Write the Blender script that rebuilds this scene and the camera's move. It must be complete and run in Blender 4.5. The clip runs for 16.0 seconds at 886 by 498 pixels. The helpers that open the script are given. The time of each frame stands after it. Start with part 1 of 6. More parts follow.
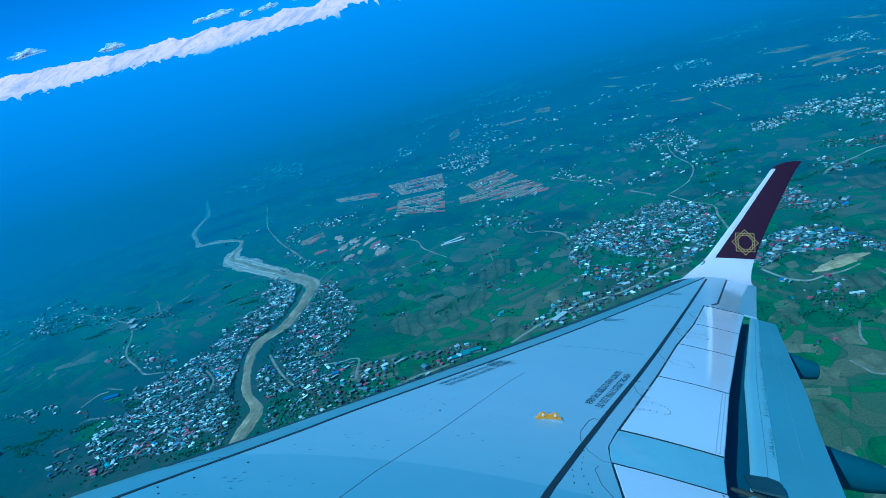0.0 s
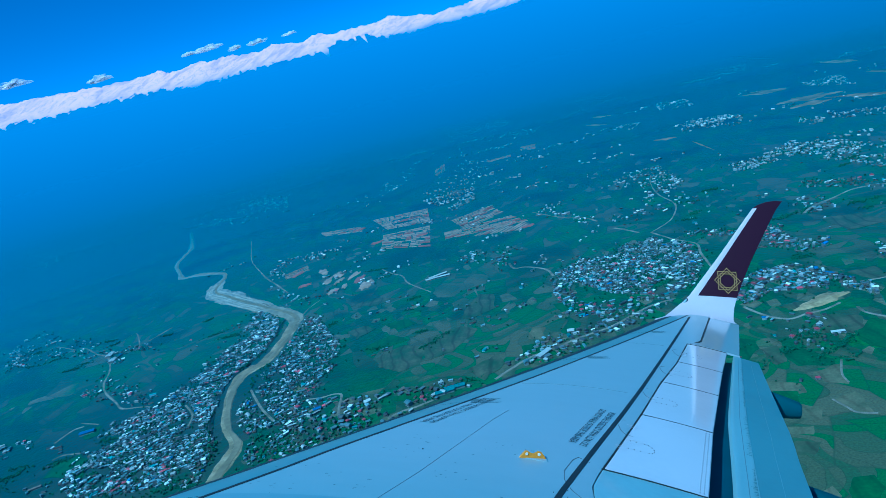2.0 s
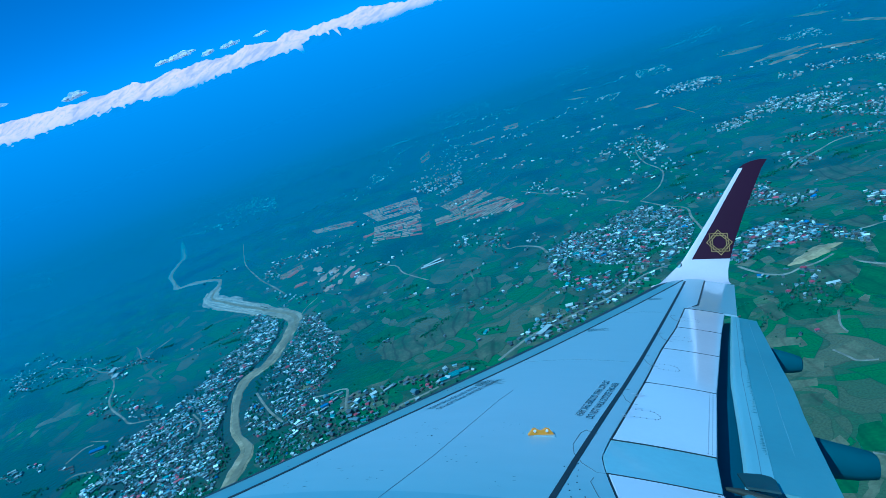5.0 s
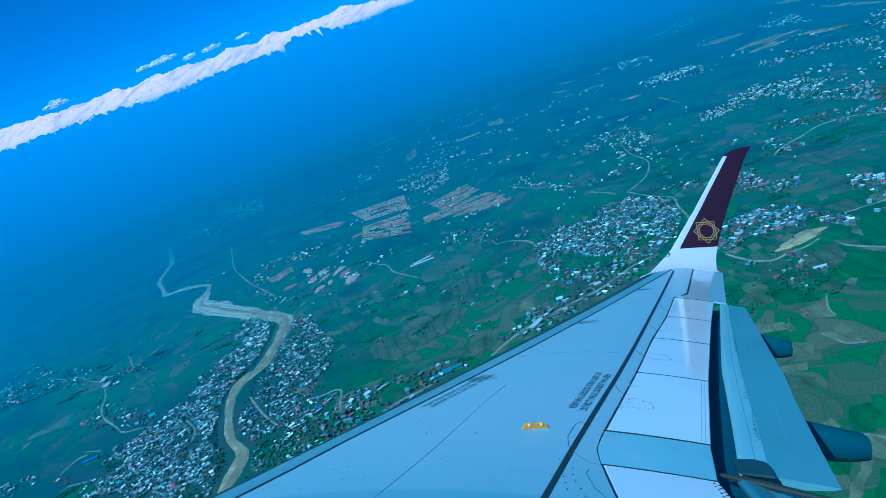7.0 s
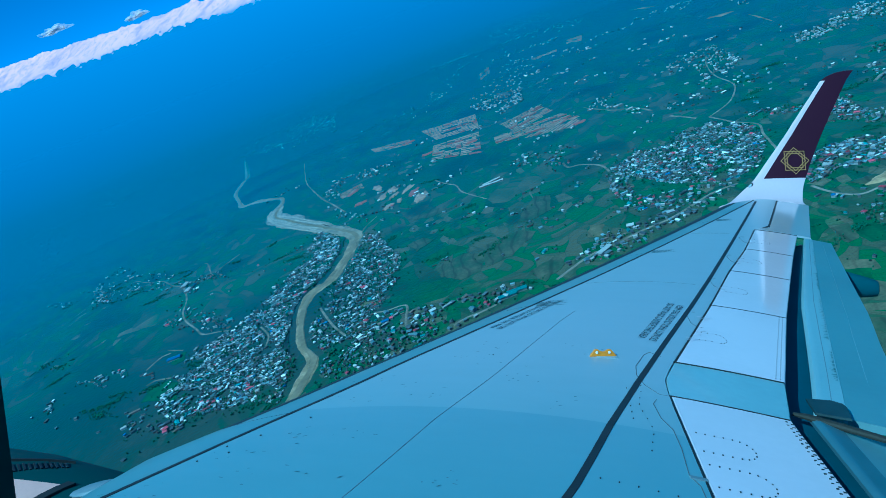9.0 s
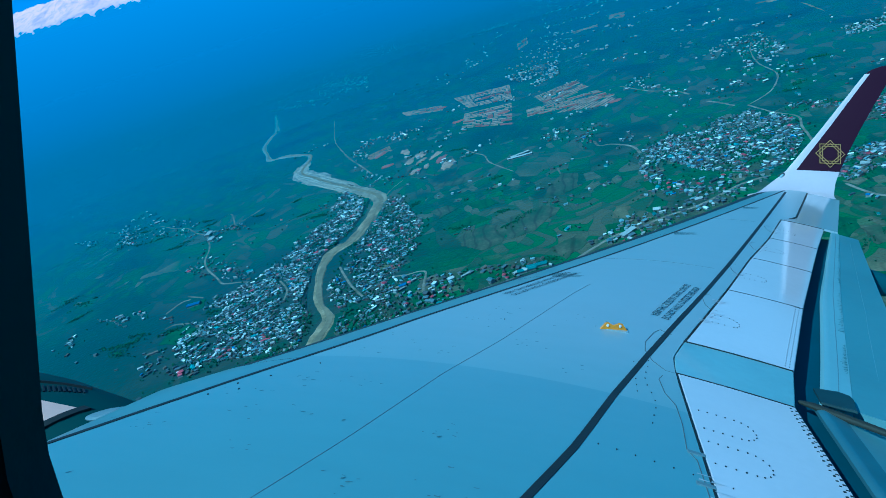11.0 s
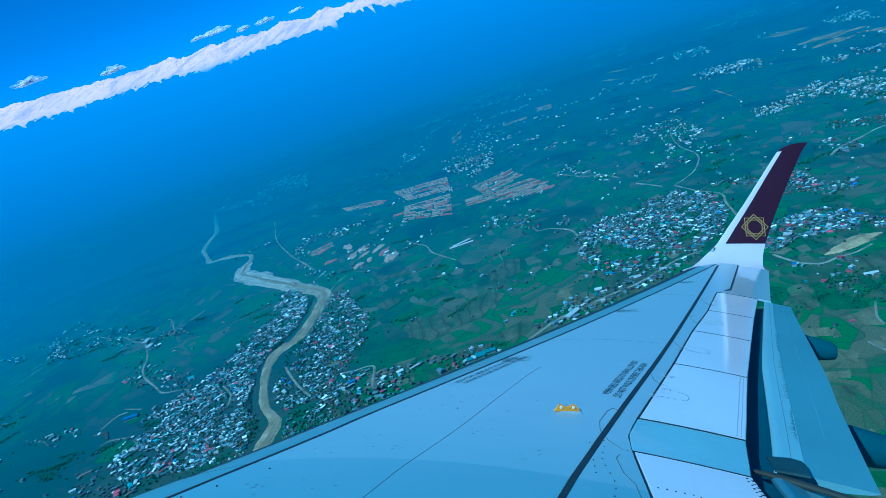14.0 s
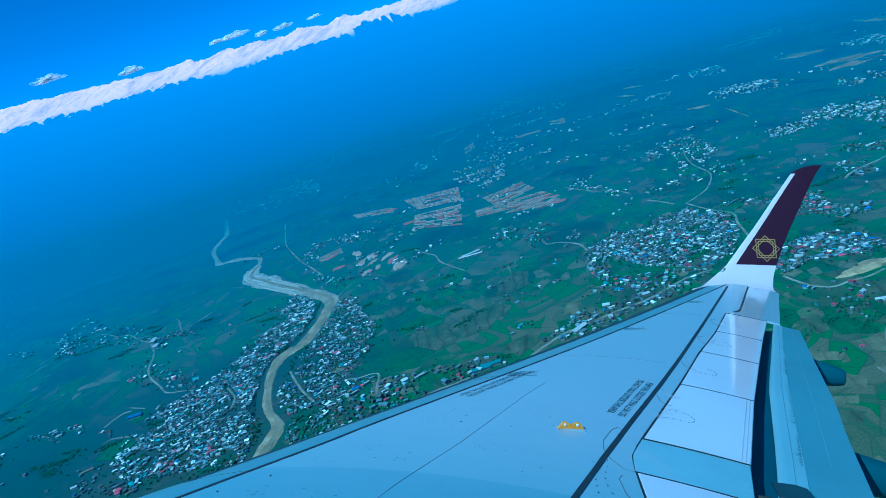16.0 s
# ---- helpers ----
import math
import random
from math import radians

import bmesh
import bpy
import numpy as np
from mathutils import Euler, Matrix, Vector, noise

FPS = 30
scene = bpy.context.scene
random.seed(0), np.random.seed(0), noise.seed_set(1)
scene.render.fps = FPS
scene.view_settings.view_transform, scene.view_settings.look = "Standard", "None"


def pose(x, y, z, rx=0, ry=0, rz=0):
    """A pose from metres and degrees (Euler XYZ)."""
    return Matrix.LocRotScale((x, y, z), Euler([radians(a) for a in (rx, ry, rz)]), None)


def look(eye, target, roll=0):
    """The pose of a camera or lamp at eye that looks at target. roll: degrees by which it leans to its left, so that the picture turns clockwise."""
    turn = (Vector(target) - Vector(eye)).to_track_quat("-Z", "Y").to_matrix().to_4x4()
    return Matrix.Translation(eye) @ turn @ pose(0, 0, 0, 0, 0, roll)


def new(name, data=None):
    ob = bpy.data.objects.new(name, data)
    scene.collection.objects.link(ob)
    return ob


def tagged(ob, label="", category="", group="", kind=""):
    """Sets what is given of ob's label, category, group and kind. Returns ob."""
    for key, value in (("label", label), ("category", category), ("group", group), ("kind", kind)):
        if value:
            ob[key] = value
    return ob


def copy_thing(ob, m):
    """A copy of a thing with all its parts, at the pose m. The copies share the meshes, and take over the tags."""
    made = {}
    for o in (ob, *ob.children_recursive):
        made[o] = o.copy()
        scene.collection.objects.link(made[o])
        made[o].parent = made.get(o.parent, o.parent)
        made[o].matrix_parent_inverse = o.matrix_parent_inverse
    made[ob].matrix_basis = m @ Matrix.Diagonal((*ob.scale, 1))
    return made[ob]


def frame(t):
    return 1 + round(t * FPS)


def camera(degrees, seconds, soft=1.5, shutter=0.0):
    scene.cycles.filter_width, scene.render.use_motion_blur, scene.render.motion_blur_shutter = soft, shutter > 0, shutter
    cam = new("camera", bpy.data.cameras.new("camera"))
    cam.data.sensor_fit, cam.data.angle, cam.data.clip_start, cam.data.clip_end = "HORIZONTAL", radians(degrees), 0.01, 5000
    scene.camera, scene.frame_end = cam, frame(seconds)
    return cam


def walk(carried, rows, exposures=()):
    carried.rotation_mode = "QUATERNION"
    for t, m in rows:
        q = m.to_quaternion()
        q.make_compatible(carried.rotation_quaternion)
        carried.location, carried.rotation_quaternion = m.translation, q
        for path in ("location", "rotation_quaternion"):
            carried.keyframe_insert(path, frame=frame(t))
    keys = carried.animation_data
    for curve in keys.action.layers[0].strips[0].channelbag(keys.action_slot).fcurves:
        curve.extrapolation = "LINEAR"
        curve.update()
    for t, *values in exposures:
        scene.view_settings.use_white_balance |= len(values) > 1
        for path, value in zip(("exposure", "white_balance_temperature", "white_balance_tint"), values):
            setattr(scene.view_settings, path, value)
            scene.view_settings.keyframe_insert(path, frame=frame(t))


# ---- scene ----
cam = camera(64.5, 16.0, soft=0.85)

# The aircraft leans into a right-hand climbing turn over the valley.
ALT = 580.0                                   # camera above the valley floor
EYE = Vector((4.551, 1.611, 1.926))           # the seat, in the aircraft's own axes: x aft, y outboard, z up
UP = Vector((-0.259, -0.3339, 0.9063)).normalized()
AHEAD = (Vector((0, 1, 0)) - UP * UP.y).normalized()
AIR = Matrix((AHEAD.cross(UP), AHEAD, UP)).to_4x4()
AIR = Matrix.Translation(Vector((0, 0, ALT)) - AIR.to_3x3() @ EYE) @ AIR

# seconds, place and turn in the aircraft's axes
SEAT = [
    (0, 4.546, 1.617, 1.934, 91.01, -2.37, 6.93), (0.5, 4.542, 1.620, 1.935, 91.94, -3.49, 7.19),
    (1, 4.547, 1.617, 1.938, 93.00, -4.14, 6.86), (1.5, 4.550, 1.614, 1.934, 93.65, -4.02, 6.21),
    (2, 4.546, 1.609, 1.943, 93.92, -2.92, 5.67), (2.5, 4.553, 1.603, 1.949, 94.22, -1.16, 5.36),
    (3, 4.550, 1.604, 1.947, 94.32, -0.14, 4.95), (3.5, 4.556, 1.598, 1.946, 93.82, 0.50, 4.90),
    (4, 4.558, 1.597, 1.945, 93.09, 1.19, 5.10), (6.5, 4.558, 1.592, 1.949, 92.74, 3.56, 4.92),
    (7, 4.562, 1.597, 1.946, 92.55, 4.14, 4.60), (7.5, 4.562, 1.594, 1.948, 92.51, 4.62, 4.58),
    (8, 4.566, 1.604, 1.945, 92.32, 5.50, 5.07), (8.5, 4.572, 1.603, 1.951, 91.12, 6.50, 6.39),
    (9, 4.522, 1.653, 1.958, 86.39, 2.04, 10.16), (9.2, 4.531, 1.638, 1.952, 85.90, 0.23, 12.68),
    (11.3, 4.551, 1.622, 1.901, 83.76, -2.94, 11.59), (11.5, 4.540, 1.637, 1.906, 84.62, -2.43, 10.28),
    (12, 4.549, 1.620, 1.905, 86.77, -0.94, 8.16), (12.5, 4.545, 1.621, 1.893, 87.72, 0.40, 7.48),
    (13, 4.546, 1.613, 1.894, 88.54, 1.42, 7.68), (13.5, 4.547, 1.609, 1.893, 89.97, 1.47, 7.80),
    (14, 4.547, 1.610, 1.895, 91.27, 0.76, 7.72), (14.5, 4.552, 1.618, 1.901, 91.79, -0.16, 7.67),
    (15, 4.542, 1.611, 1.902, 91.98, -0.66, 7.74), (15.5, 4.542, 1.611, 1.898, 92.21, -0.78, 8.03),
    (16, 4.546, 1.612, 1.912, 92.07, -1.24, 8.39)]
walk(cam, [(t, AIR @ pose(*row)) for t, *row in SEAT], [(0, 0.25, 3490, -28), (0.5, 0.18, 3490, -28), (1, 0.23, 3490, -28), (1.5, 0.24, 3500, -28), (2, 0.19, 3500, -28),
      (2.5, 0.28, 3500, -28), (4, 0.30, 3510, -28), (8.5, 0.28, 3530, -28), (9.2, 0.20, 3600, -35),
      (11.5, 0.20, 3570, -34), (12, 0.33, 3660, -28), (12.5, 0.31, 3610, -28), (14, 0.29, 3490, -28), (16, 0.29, 3480, -28)])

# ---- daylight ----
SUN_WAY = Vector((-0.36, -0.40, 0.84)).normalized()     # towards the sun
world = bpy.data.worlds.new("sky")
scene.world = world
world.use_nodes = True
sky = world.node_tree.nodes.new("ShaderNodeTexSky")
sky.sky_type, sky.sun_disc = "NISHITA", False
sky.sun_elevation = math.asin(SUN_WAY.z)
sky.sun_rotation = math.atan2(SUN_WAY.x, SUN_WAY.y)
sky.altitude, sky.dust_density, sky.ozone_density = 8000, 0.0, 8.0
world.node_tree.links.new(sky.outputs[0], world.node_tree.nodes["Background"].inputs[0])
world.node_tree.nodes["Background"].inputs[1].default_value = 0.104
sun = new("sun", bpy.data.lights.new("sun", "SUN"))
sun.data.energy, sun.data.angle, sun.data.color = 3.7, radians(0.5), (1.0, 0.96, 0.9)
sun.matrix_world = look(SUN_WAY * 100 + Vector((0, 0, ALT)), (0, 0, ALT))


# ---- materials ----
def material(name, colour, rough=0.6, metal=0.0, dark=0.75, scale=3.0, fine=40.0, bump=0.1, coat=0.0, depth=0.01):
    """A painted or earthy surface with variation at two scales and a fine relief."""
    m = bpy.data.materials.new(name)
    m.use_nodes = True
    nt = m.node_tree
    bsdf = nt.nodes["Principled BSDF"]
    co = nt.nodes.new("ShaderNodeTexCoord")
    big, small = nt.nodes.new("ShaderNodeTexNoise"), nt.nodes.new("ShaderNodeTexNoise")
    for node, s in ((big, scale), (small, fine)):
        node.inputs["Scale"].default_value, node.inputs["Detail"].default_value = s, 5
        nt.links.new(co.outputs["Object"], node.inputs["Vector"])
    add = nt.nodes.new("ShaderNodeMath")
    add.operation = "MULTIPLY_ADD"
    add.inputs[1].default_value = 0.35
    nt.links.new(small.outputs["Fac"], add.inputs[0])
    nt.links.new(big.outputs["Fac"], add.inputs[2])
    ramp = nt.nodes.new("ShaderNodeValToRGB")
    ramp.color_ramp.elements[0].position, ramp.color_ramp.elements[1].position = 0.42, 0.85
    ramp.color_ramp.elements[0].color = (*[c * dark for c in colour], 1)
    ramp.color_ramp.elements[1].color = (*colour, 1)
    nt.links.new(add.outputs[0], ramp.inputs[0])
    nt.links.new(ramp.outputs[0], bsdf.inputs["Base Color"])
    b = nt.nodes.new("ShaderNodeBump")
    b.inputs["Strength"].default_value, b.inputs["Distance"].default_value = bump, depth
    nt.links.new(small.outputs["Fac"], b.inputs["Height"])
    nt.links.new(b.outputs[0], bsdf.inputs["Normal"])
    bsdf.inputs["Roughness"].default_value, bsdf.inputs["Metallic"].default_value = rough, metal
    bsdf.inputs["Coat Weight"].default_value = coat
    return m


WHITE = material("wing_paint", (0.35, 0.40, 0.452), 0.30, 0.0, 0.975, 0.6, 14, 0.02, 0.0)
SKIN = material("wing_skin_paint", (0.36, 0.40, 0.452), 0.30, 0.0, 0.975, 0.6, 14, 0.02, 0.0)


def root_shade_streaks(m):
    """Darker colour towards the root, painted for the duller light there, and faint streaks along the airflow."""
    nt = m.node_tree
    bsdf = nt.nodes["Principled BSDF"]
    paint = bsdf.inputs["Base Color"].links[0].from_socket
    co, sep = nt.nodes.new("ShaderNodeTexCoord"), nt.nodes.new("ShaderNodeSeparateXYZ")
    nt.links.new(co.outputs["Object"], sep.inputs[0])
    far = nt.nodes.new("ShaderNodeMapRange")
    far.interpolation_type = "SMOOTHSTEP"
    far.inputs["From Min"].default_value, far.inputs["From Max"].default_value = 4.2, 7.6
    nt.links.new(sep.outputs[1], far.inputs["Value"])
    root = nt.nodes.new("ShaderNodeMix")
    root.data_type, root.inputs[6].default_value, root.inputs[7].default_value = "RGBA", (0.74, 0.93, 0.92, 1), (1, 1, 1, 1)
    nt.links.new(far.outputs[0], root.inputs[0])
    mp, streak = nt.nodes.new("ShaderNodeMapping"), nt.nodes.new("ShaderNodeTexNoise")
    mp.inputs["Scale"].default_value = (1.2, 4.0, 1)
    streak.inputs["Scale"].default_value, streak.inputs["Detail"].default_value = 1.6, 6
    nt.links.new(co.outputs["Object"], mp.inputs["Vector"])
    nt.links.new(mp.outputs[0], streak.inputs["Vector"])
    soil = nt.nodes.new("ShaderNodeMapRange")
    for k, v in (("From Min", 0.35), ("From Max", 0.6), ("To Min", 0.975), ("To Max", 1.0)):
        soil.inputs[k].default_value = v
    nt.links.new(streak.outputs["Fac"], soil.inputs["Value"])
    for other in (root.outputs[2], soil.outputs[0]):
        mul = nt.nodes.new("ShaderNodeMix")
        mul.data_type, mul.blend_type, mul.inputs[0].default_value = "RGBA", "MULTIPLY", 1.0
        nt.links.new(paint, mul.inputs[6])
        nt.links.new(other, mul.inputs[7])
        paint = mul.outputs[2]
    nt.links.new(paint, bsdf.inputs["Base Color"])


root_shade_streaks(SKIN)
# darker inboard plate: the duller light on the kinked surface, put into the paint
SKIN_ROOT = material("wing_root_shaded", (0.295, 0.35, 0.41), 0.30, 0.0, 0.975, 0.6, 14, 0.02, 0.0)
root_shade_streaks(SKIN_ROOT)
AILERON = material("aileron_paint", (0.40, 0.43, 0.48), 0.15, 0.0, 0.975, 0.6, 14, 0.01, 0.3)
PANEL = material("spoiler_paint", (0.76, 0.68, 0.74), 0.09, 0.0, 0.92, 0.9, 18, 0.02, 0.3)
FIXED = material("fixed_panel_paint", (0.36, 0.445, 0.475), 0.25, 0.0, 0.85, 1.2, 16, 0.02, 0.3)
COVER = material("track_cover_paint", (0.030, 0.048, 0.056), 0.6, 0.0, 0.7, 6, 60, 0.03)
TRACK = material("flap_track_paint", (0.030, 0.030, 0.024), 0.75, 0.0, 0.7, 6, 60, 0.03)
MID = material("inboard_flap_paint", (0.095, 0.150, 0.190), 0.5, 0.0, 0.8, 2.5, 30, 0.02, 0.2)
SLOT_SHADE = material("slot_shade_paint", (0.026, 0.06, 0.095), 0.6, 0.0, 0.8, 1.5, 20, 0.02)
GREY = material("flap_paint", (0.32, 0.41, 0.45), 0.34, 0.0, 0.88, 0.8, 16, 0.02, 0.2)
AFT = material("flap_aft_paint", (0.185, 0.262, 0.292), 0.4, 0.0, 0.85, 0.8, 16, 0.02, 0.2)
# near-black tone: the shade on the fairings, put into their paint
UNDER = material("fairing_shade_paint", (0.028, 0.070, 0.092), 0.7, 0.0, 0.85, 1.5, 20, 0.03)
SEAL = material("rubber_seal", (0.025, 0.027, 0.03), 0.6, 0.0, 0.7, 5, 60, 0.1)
TIP = material("winglet_white", (0.60, 0.50, 0.56), 0.3, 0.0, 0.92, 0.9, 18, 0.02, 0.2)
SLAT = material("slat_paint", (0.25, 0.32, 0.36), 0.3, 0.0, 0.85, 1.0, 18, 0.02, 0.2)
JOINT = material("filled_joint", (0.20, 0.24, 0.28), 0.5, 0.0, 0.8, 9, 60, 0.02)
PURPLE = material("winglet_purple", (0.024, 0.005, 0.018), 0.5, 0.0, 0.9, 1.2, 20, 0.02, 0.0)
PURPLE.node_tree.nodes["Principled BSDF"].inputs["Specular IOR Level"].default_value = 0.25
GOLD = material("emblem_gold", (0.44, 0.27, 0.09), 0.4, 0.2, 0.9, 4, 40, 0.02)
YELLOW = material("hook_yellow", (0.76, 0.31, 0.01), 0.45, 0.0, 0.85, 8, 60, 0.05)
INK = material("stencil_ink", (0.04, 0.045, 0.05), 0.6, 0.0, 0.8, 6, 60, 0.02)
GRIME = material("oily_grime", (0.16, 0.17, 0.18), 0.6, 0.0, 0.7, 9, 60, 0.05)
CABIN = material("cabin_lining", (0.16, 0.16, 0.16), 0.7, 0.0, 0.85, 6, 90, 0.05)


# ---- building helpers ----
def thing(name, label, category, m=None, group="", kind=""):
    ob = new(name)
    ob.empty_display_size = 0.2
    if m is not None:
        ob.matrix_world = m
    return tagged(ob, label, category, group, kind)


def finish(bm, name, mats, sharp=30):
    me = bpy.data.meshes.new(name)
    bmesh.ops.recalc_face_normals(bm, faces=bm.faces[:])
    bm.to_mesh(me)
    bm.free()
    for m in mats if isinstance(mats, (list, tuple)) else [mats]:
        me.materials.append(m)
    if sharp:
        me.shade_smooth()
        me.set_sharp_from_angle(angle=radians(sharp))
    return me


def part(name, bm, mats, parent, label="", sharp=30):
    ob = new(name, finish(bm, name, mats, sharp))
    ob.parent = parent
    return tagged(ob, label)


def loft(rings, caps=True, closed=True):
    """A skin over rings of points, each with the same count."""
    bm = bmesh.new()
    rows = [[bm.verts.new(p) for p in ring] for ring in rings]
    n = len(rows[0])
    for a, b in zip(rows, rows[1:]):
        for i in range(n if closed else n - 1):
            j = (i + 1) % n
            bm.faces.new((a[i], a[j], b[j], b[i]))
    if caps:
        bm.faces.new(rows[0])
        bm.faces.new(rows[-1])
    return bm


# ---- the wing: leading edge, chord and upper surface in the aircraft's axes ----
def z_ref(y):
    return 0.09 * (y - 2) + 0.0020 * (y - 2) ** 2


def x_le(y):
    return -0.032 + 0.5197 * (y - 1.98)


def x_te(y):
    return 6.1 if y < 6.38 else 6.1 + 0.303 * (y - 6.38)


TOP = (0.2222, -0.1130, 0.0336, -0.2634, 0.1222)      # shape of the upper surface along the chord


def z_top(x, y):
    ch = x_te(y) - x_le(y)
    s = min(max((x - x_le(y)) / ch, 0), 1)
    return z_ref(y) + ch * sum(c * f for c, f in zip(TOP, (math.sqrt(s), s, s * s, s ** 3, s ** 4)))


def z_low(x, y):
    ch = x_te(y) - x_le(y)
    s = min(max((x - x_le(y)) / ch, 0), 1)
    return z_ref(y) - ch * 0.05 * math.sqrt(s) * (1 - s) * 2


def line(*pts):
    ys, xs = [p[0] for p in pts], [p[1] for p in pts]

    def at(y):
        if y > ys[-1]:
            return xs[-1] + (y - ys[-1]) * (xs[-1] - xs[-2]) / (ys[-1] - ys[-2])
        return float(np.interp(y, ys, xs))
    return at


x_slat = line((1.9, 1.25), (4.63, 2.31), (5.39, 2.62), (6.0, 2.90), (6.84, 3.27), (7.86, 3.80), (9.94, 4.89), (13.74, 6.82))
x_walk = line((3.2, 3.95), (4.91, 4.50), (5.04, 4.54), (5.78, 4.73), (6.47, 4.93), (7.41, 5.24), (8.62, 5.65), (9.71, 6.01), (15.96, 8.03))
x_hinge = line((1.9, 5.22), (6.39, 5.14), (6.7, 5.15), (7.05, 5.26), (8.72, 5.83), (10.19, 6.31), (11.51, 6.79), (13.12, 7.31), (13.41, 7.59), (16.13, 8.45))
x_spoil = line((1.9, 5.965), (6.40, 5.895), (6.55, 5.86), (7.05, 6.04), (8.74, 6.53), (10.34, 7.03), (11.70, 7.46), (13.12, 7.93))


def steps(a, b, n):
    return [a + (b - a) * i / n for i in range(n + 1)]


def slab(ya, yb, xa, xb, top, thick, ny=12, nx=6, skin=0.0, hook=0.0):
    """A panel that follows the upper surface from xa(y) to xb(y), of a given thickness."""
    rings = []
    for y in steps(ya, yb, ny):
        a, b = xa(y), xb(y)
        xs = steps(a, b, nx)
        up = [(x, y, top(x, y) + skin) for x in xs]
        e = min(0.006, thick * 0.3)
        up[0] = (a, y, up[0][2] - e)
        up.insert(1, (a + e, y, top(a + e, y) + skin))
        up[-1] = (b, y, up[-1][2] - e)
        up.insert(-1, (b - e, y, top(b - e, y) + skin))
        rings.append(up + [(x, y, top(x, y) + skin - thick) for x in reversed(xs)])
    return loft(rings)


wing = thing("airplane_wing", "white airliner wing with upturned dark purple winglet and lowered flaps", "aircraft wing", AIR)

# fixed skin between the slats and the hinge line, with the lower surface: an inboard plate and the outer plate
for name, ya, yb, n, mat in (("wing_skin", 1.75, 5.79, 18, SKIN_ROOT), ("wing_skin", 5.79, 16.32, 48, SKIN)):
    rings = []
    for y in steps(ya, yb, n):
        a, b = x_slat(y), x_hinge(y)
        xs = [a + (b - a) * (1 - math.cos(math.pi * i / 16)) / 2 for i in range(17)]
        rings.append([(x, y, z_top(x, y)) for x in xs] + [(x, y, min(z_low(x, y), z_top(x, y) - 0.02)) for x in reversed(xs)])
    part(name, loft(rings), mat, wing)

# slats along the leading edge, a shallow step below the fixed skin, with a dark nose strip outboard of the engine
for ya, yb in ((1.75, 5.772), (5.78, 8.55), (8.56, 11.25), (11.26, 13.85), (13.86, 16.28)):
    rings = []
    for y in steps(ya, yb, 12):
        a, b = x_le(y), x_slat(y) - 0.028
        us = [(i / 24) ** 1.3 for i in range(25)]
        droop = 0.05 + max(0, 5.4 - y) * 0.22
        rings.append([(a + (b - a) * u, y, z_top(a + (b - a) * u, y) - 0.004 - droop * (1 - u)) for u in us] + [(a + (b - a) * u, y, z_low(a + (b - a) * u, y) - 0.06 - max(0, 5.4 - y) * 0.22) for u in reversed(us[1:])])
    bm = loft(rings)
    for f in bm.faces:
        c = f.calc_center_median()
        u = (c.x - x_le(c.y)) / (x_slat(c.y) - 0.028 - x_le(c.y))
        f.material_index = 1 if u < 0.56 and ya > 5 else 0
    part("slat", bm, [SLAT, SEAL], wing)


def strip(name, ys, mid, width, mat, lift=0.003, label="", parent=None):
    rings = []
    for y in ys:
        x = mid(y)
        w = width(y) if callable(width) else width
        l, r = x - w / 2, x + w / 2
        rings.append([(l, y, z_top(l, y) + lift), (r, y, z_top(r, y) + lift), (r, y, z_top(r, y) - 0.01), (l, y, z_top(l, y) - 0.01)])
    return part(name, loft(rings), mat, parent or wing, label, 0)


strip("slat_seal", steps(1.8, 16.2, 50), lambda y: x_slat(y) - 0.012, 0.034, SEAL, label="black rubber seal line behind the slats")
strip("walkway_line", steps(3.2, 16.0, 50), x_walk, 0.041, SEAL, label="black painted walkway boundary line")

# spoilers
for ya, yb in ((3.0, 6.40), (7.06, 8.72), (8.74, 10.26), (10.28, 11.59), (11.61, 13.05)):
    part("spoiler", slab(ya, yb, lambda y: x_hinge(y) + 0.016, x_spoil, z_top, 0.035, 10, 5, 0.001), PANEL, wing)
part("fixed_panel", slab(6.415, 7.045, lambda y: x_hinge(y) + 0.006, line((6.415, 5.895), (7.045, 6.036)), z_top, 0.05, 4, 5, -0.004), FIXED, wing)
part("aileron", slab(13.12, 16.2, lambda y: x_hinge(y) + 0.012, lambda y: x_te(y) - 0.02, z_top, 0.03, 10, 5, 0.0), AILERON, wing)


# dark gaps round the spoilers and the aileron
def gap_along(ya, yb, at, w=0.008):
    strip("panel_gap", steps(ya, yb, 12), at, w, SEAL, 0.0025)


def gap_across(y, xa, xb, w=0.007):
    rings = []
    for x in steps(xa, xb, 6):
        rings.append([(x, y + d, z_top(x, y + d) + 0.0035) for d in (-w / 2, w / 2)] + [(x, y + d, z_top(x, y + d) - 0.01) for d in (w / 2, -w / 2)])
    part("panel_gap", loft(rings), SEAL, wing, "", 0)


gap_along(3.0, 6.40, lambda y: x_hinge(y) + 0.008, 0.010)
gap_along(7.06, 13.05, lambda y: x_hinge(y) + 0.008)
gap_along(13.3, 16.2, lambda y: x_hinge(y) + 0.006, 0.03)
for y in (6.41, 7.05, 8.73, 10.27, 11.60, 13.08):
    gap_across(y, x_hinge(y), x_spoil(y) - 0.005)


# flaps, run out aft and turned down
def flap_z(s, y, drop):
    return z_ref(y) + 0.02 - drop * s - 0.03 * max(0, 1 - s * 14) ** 2


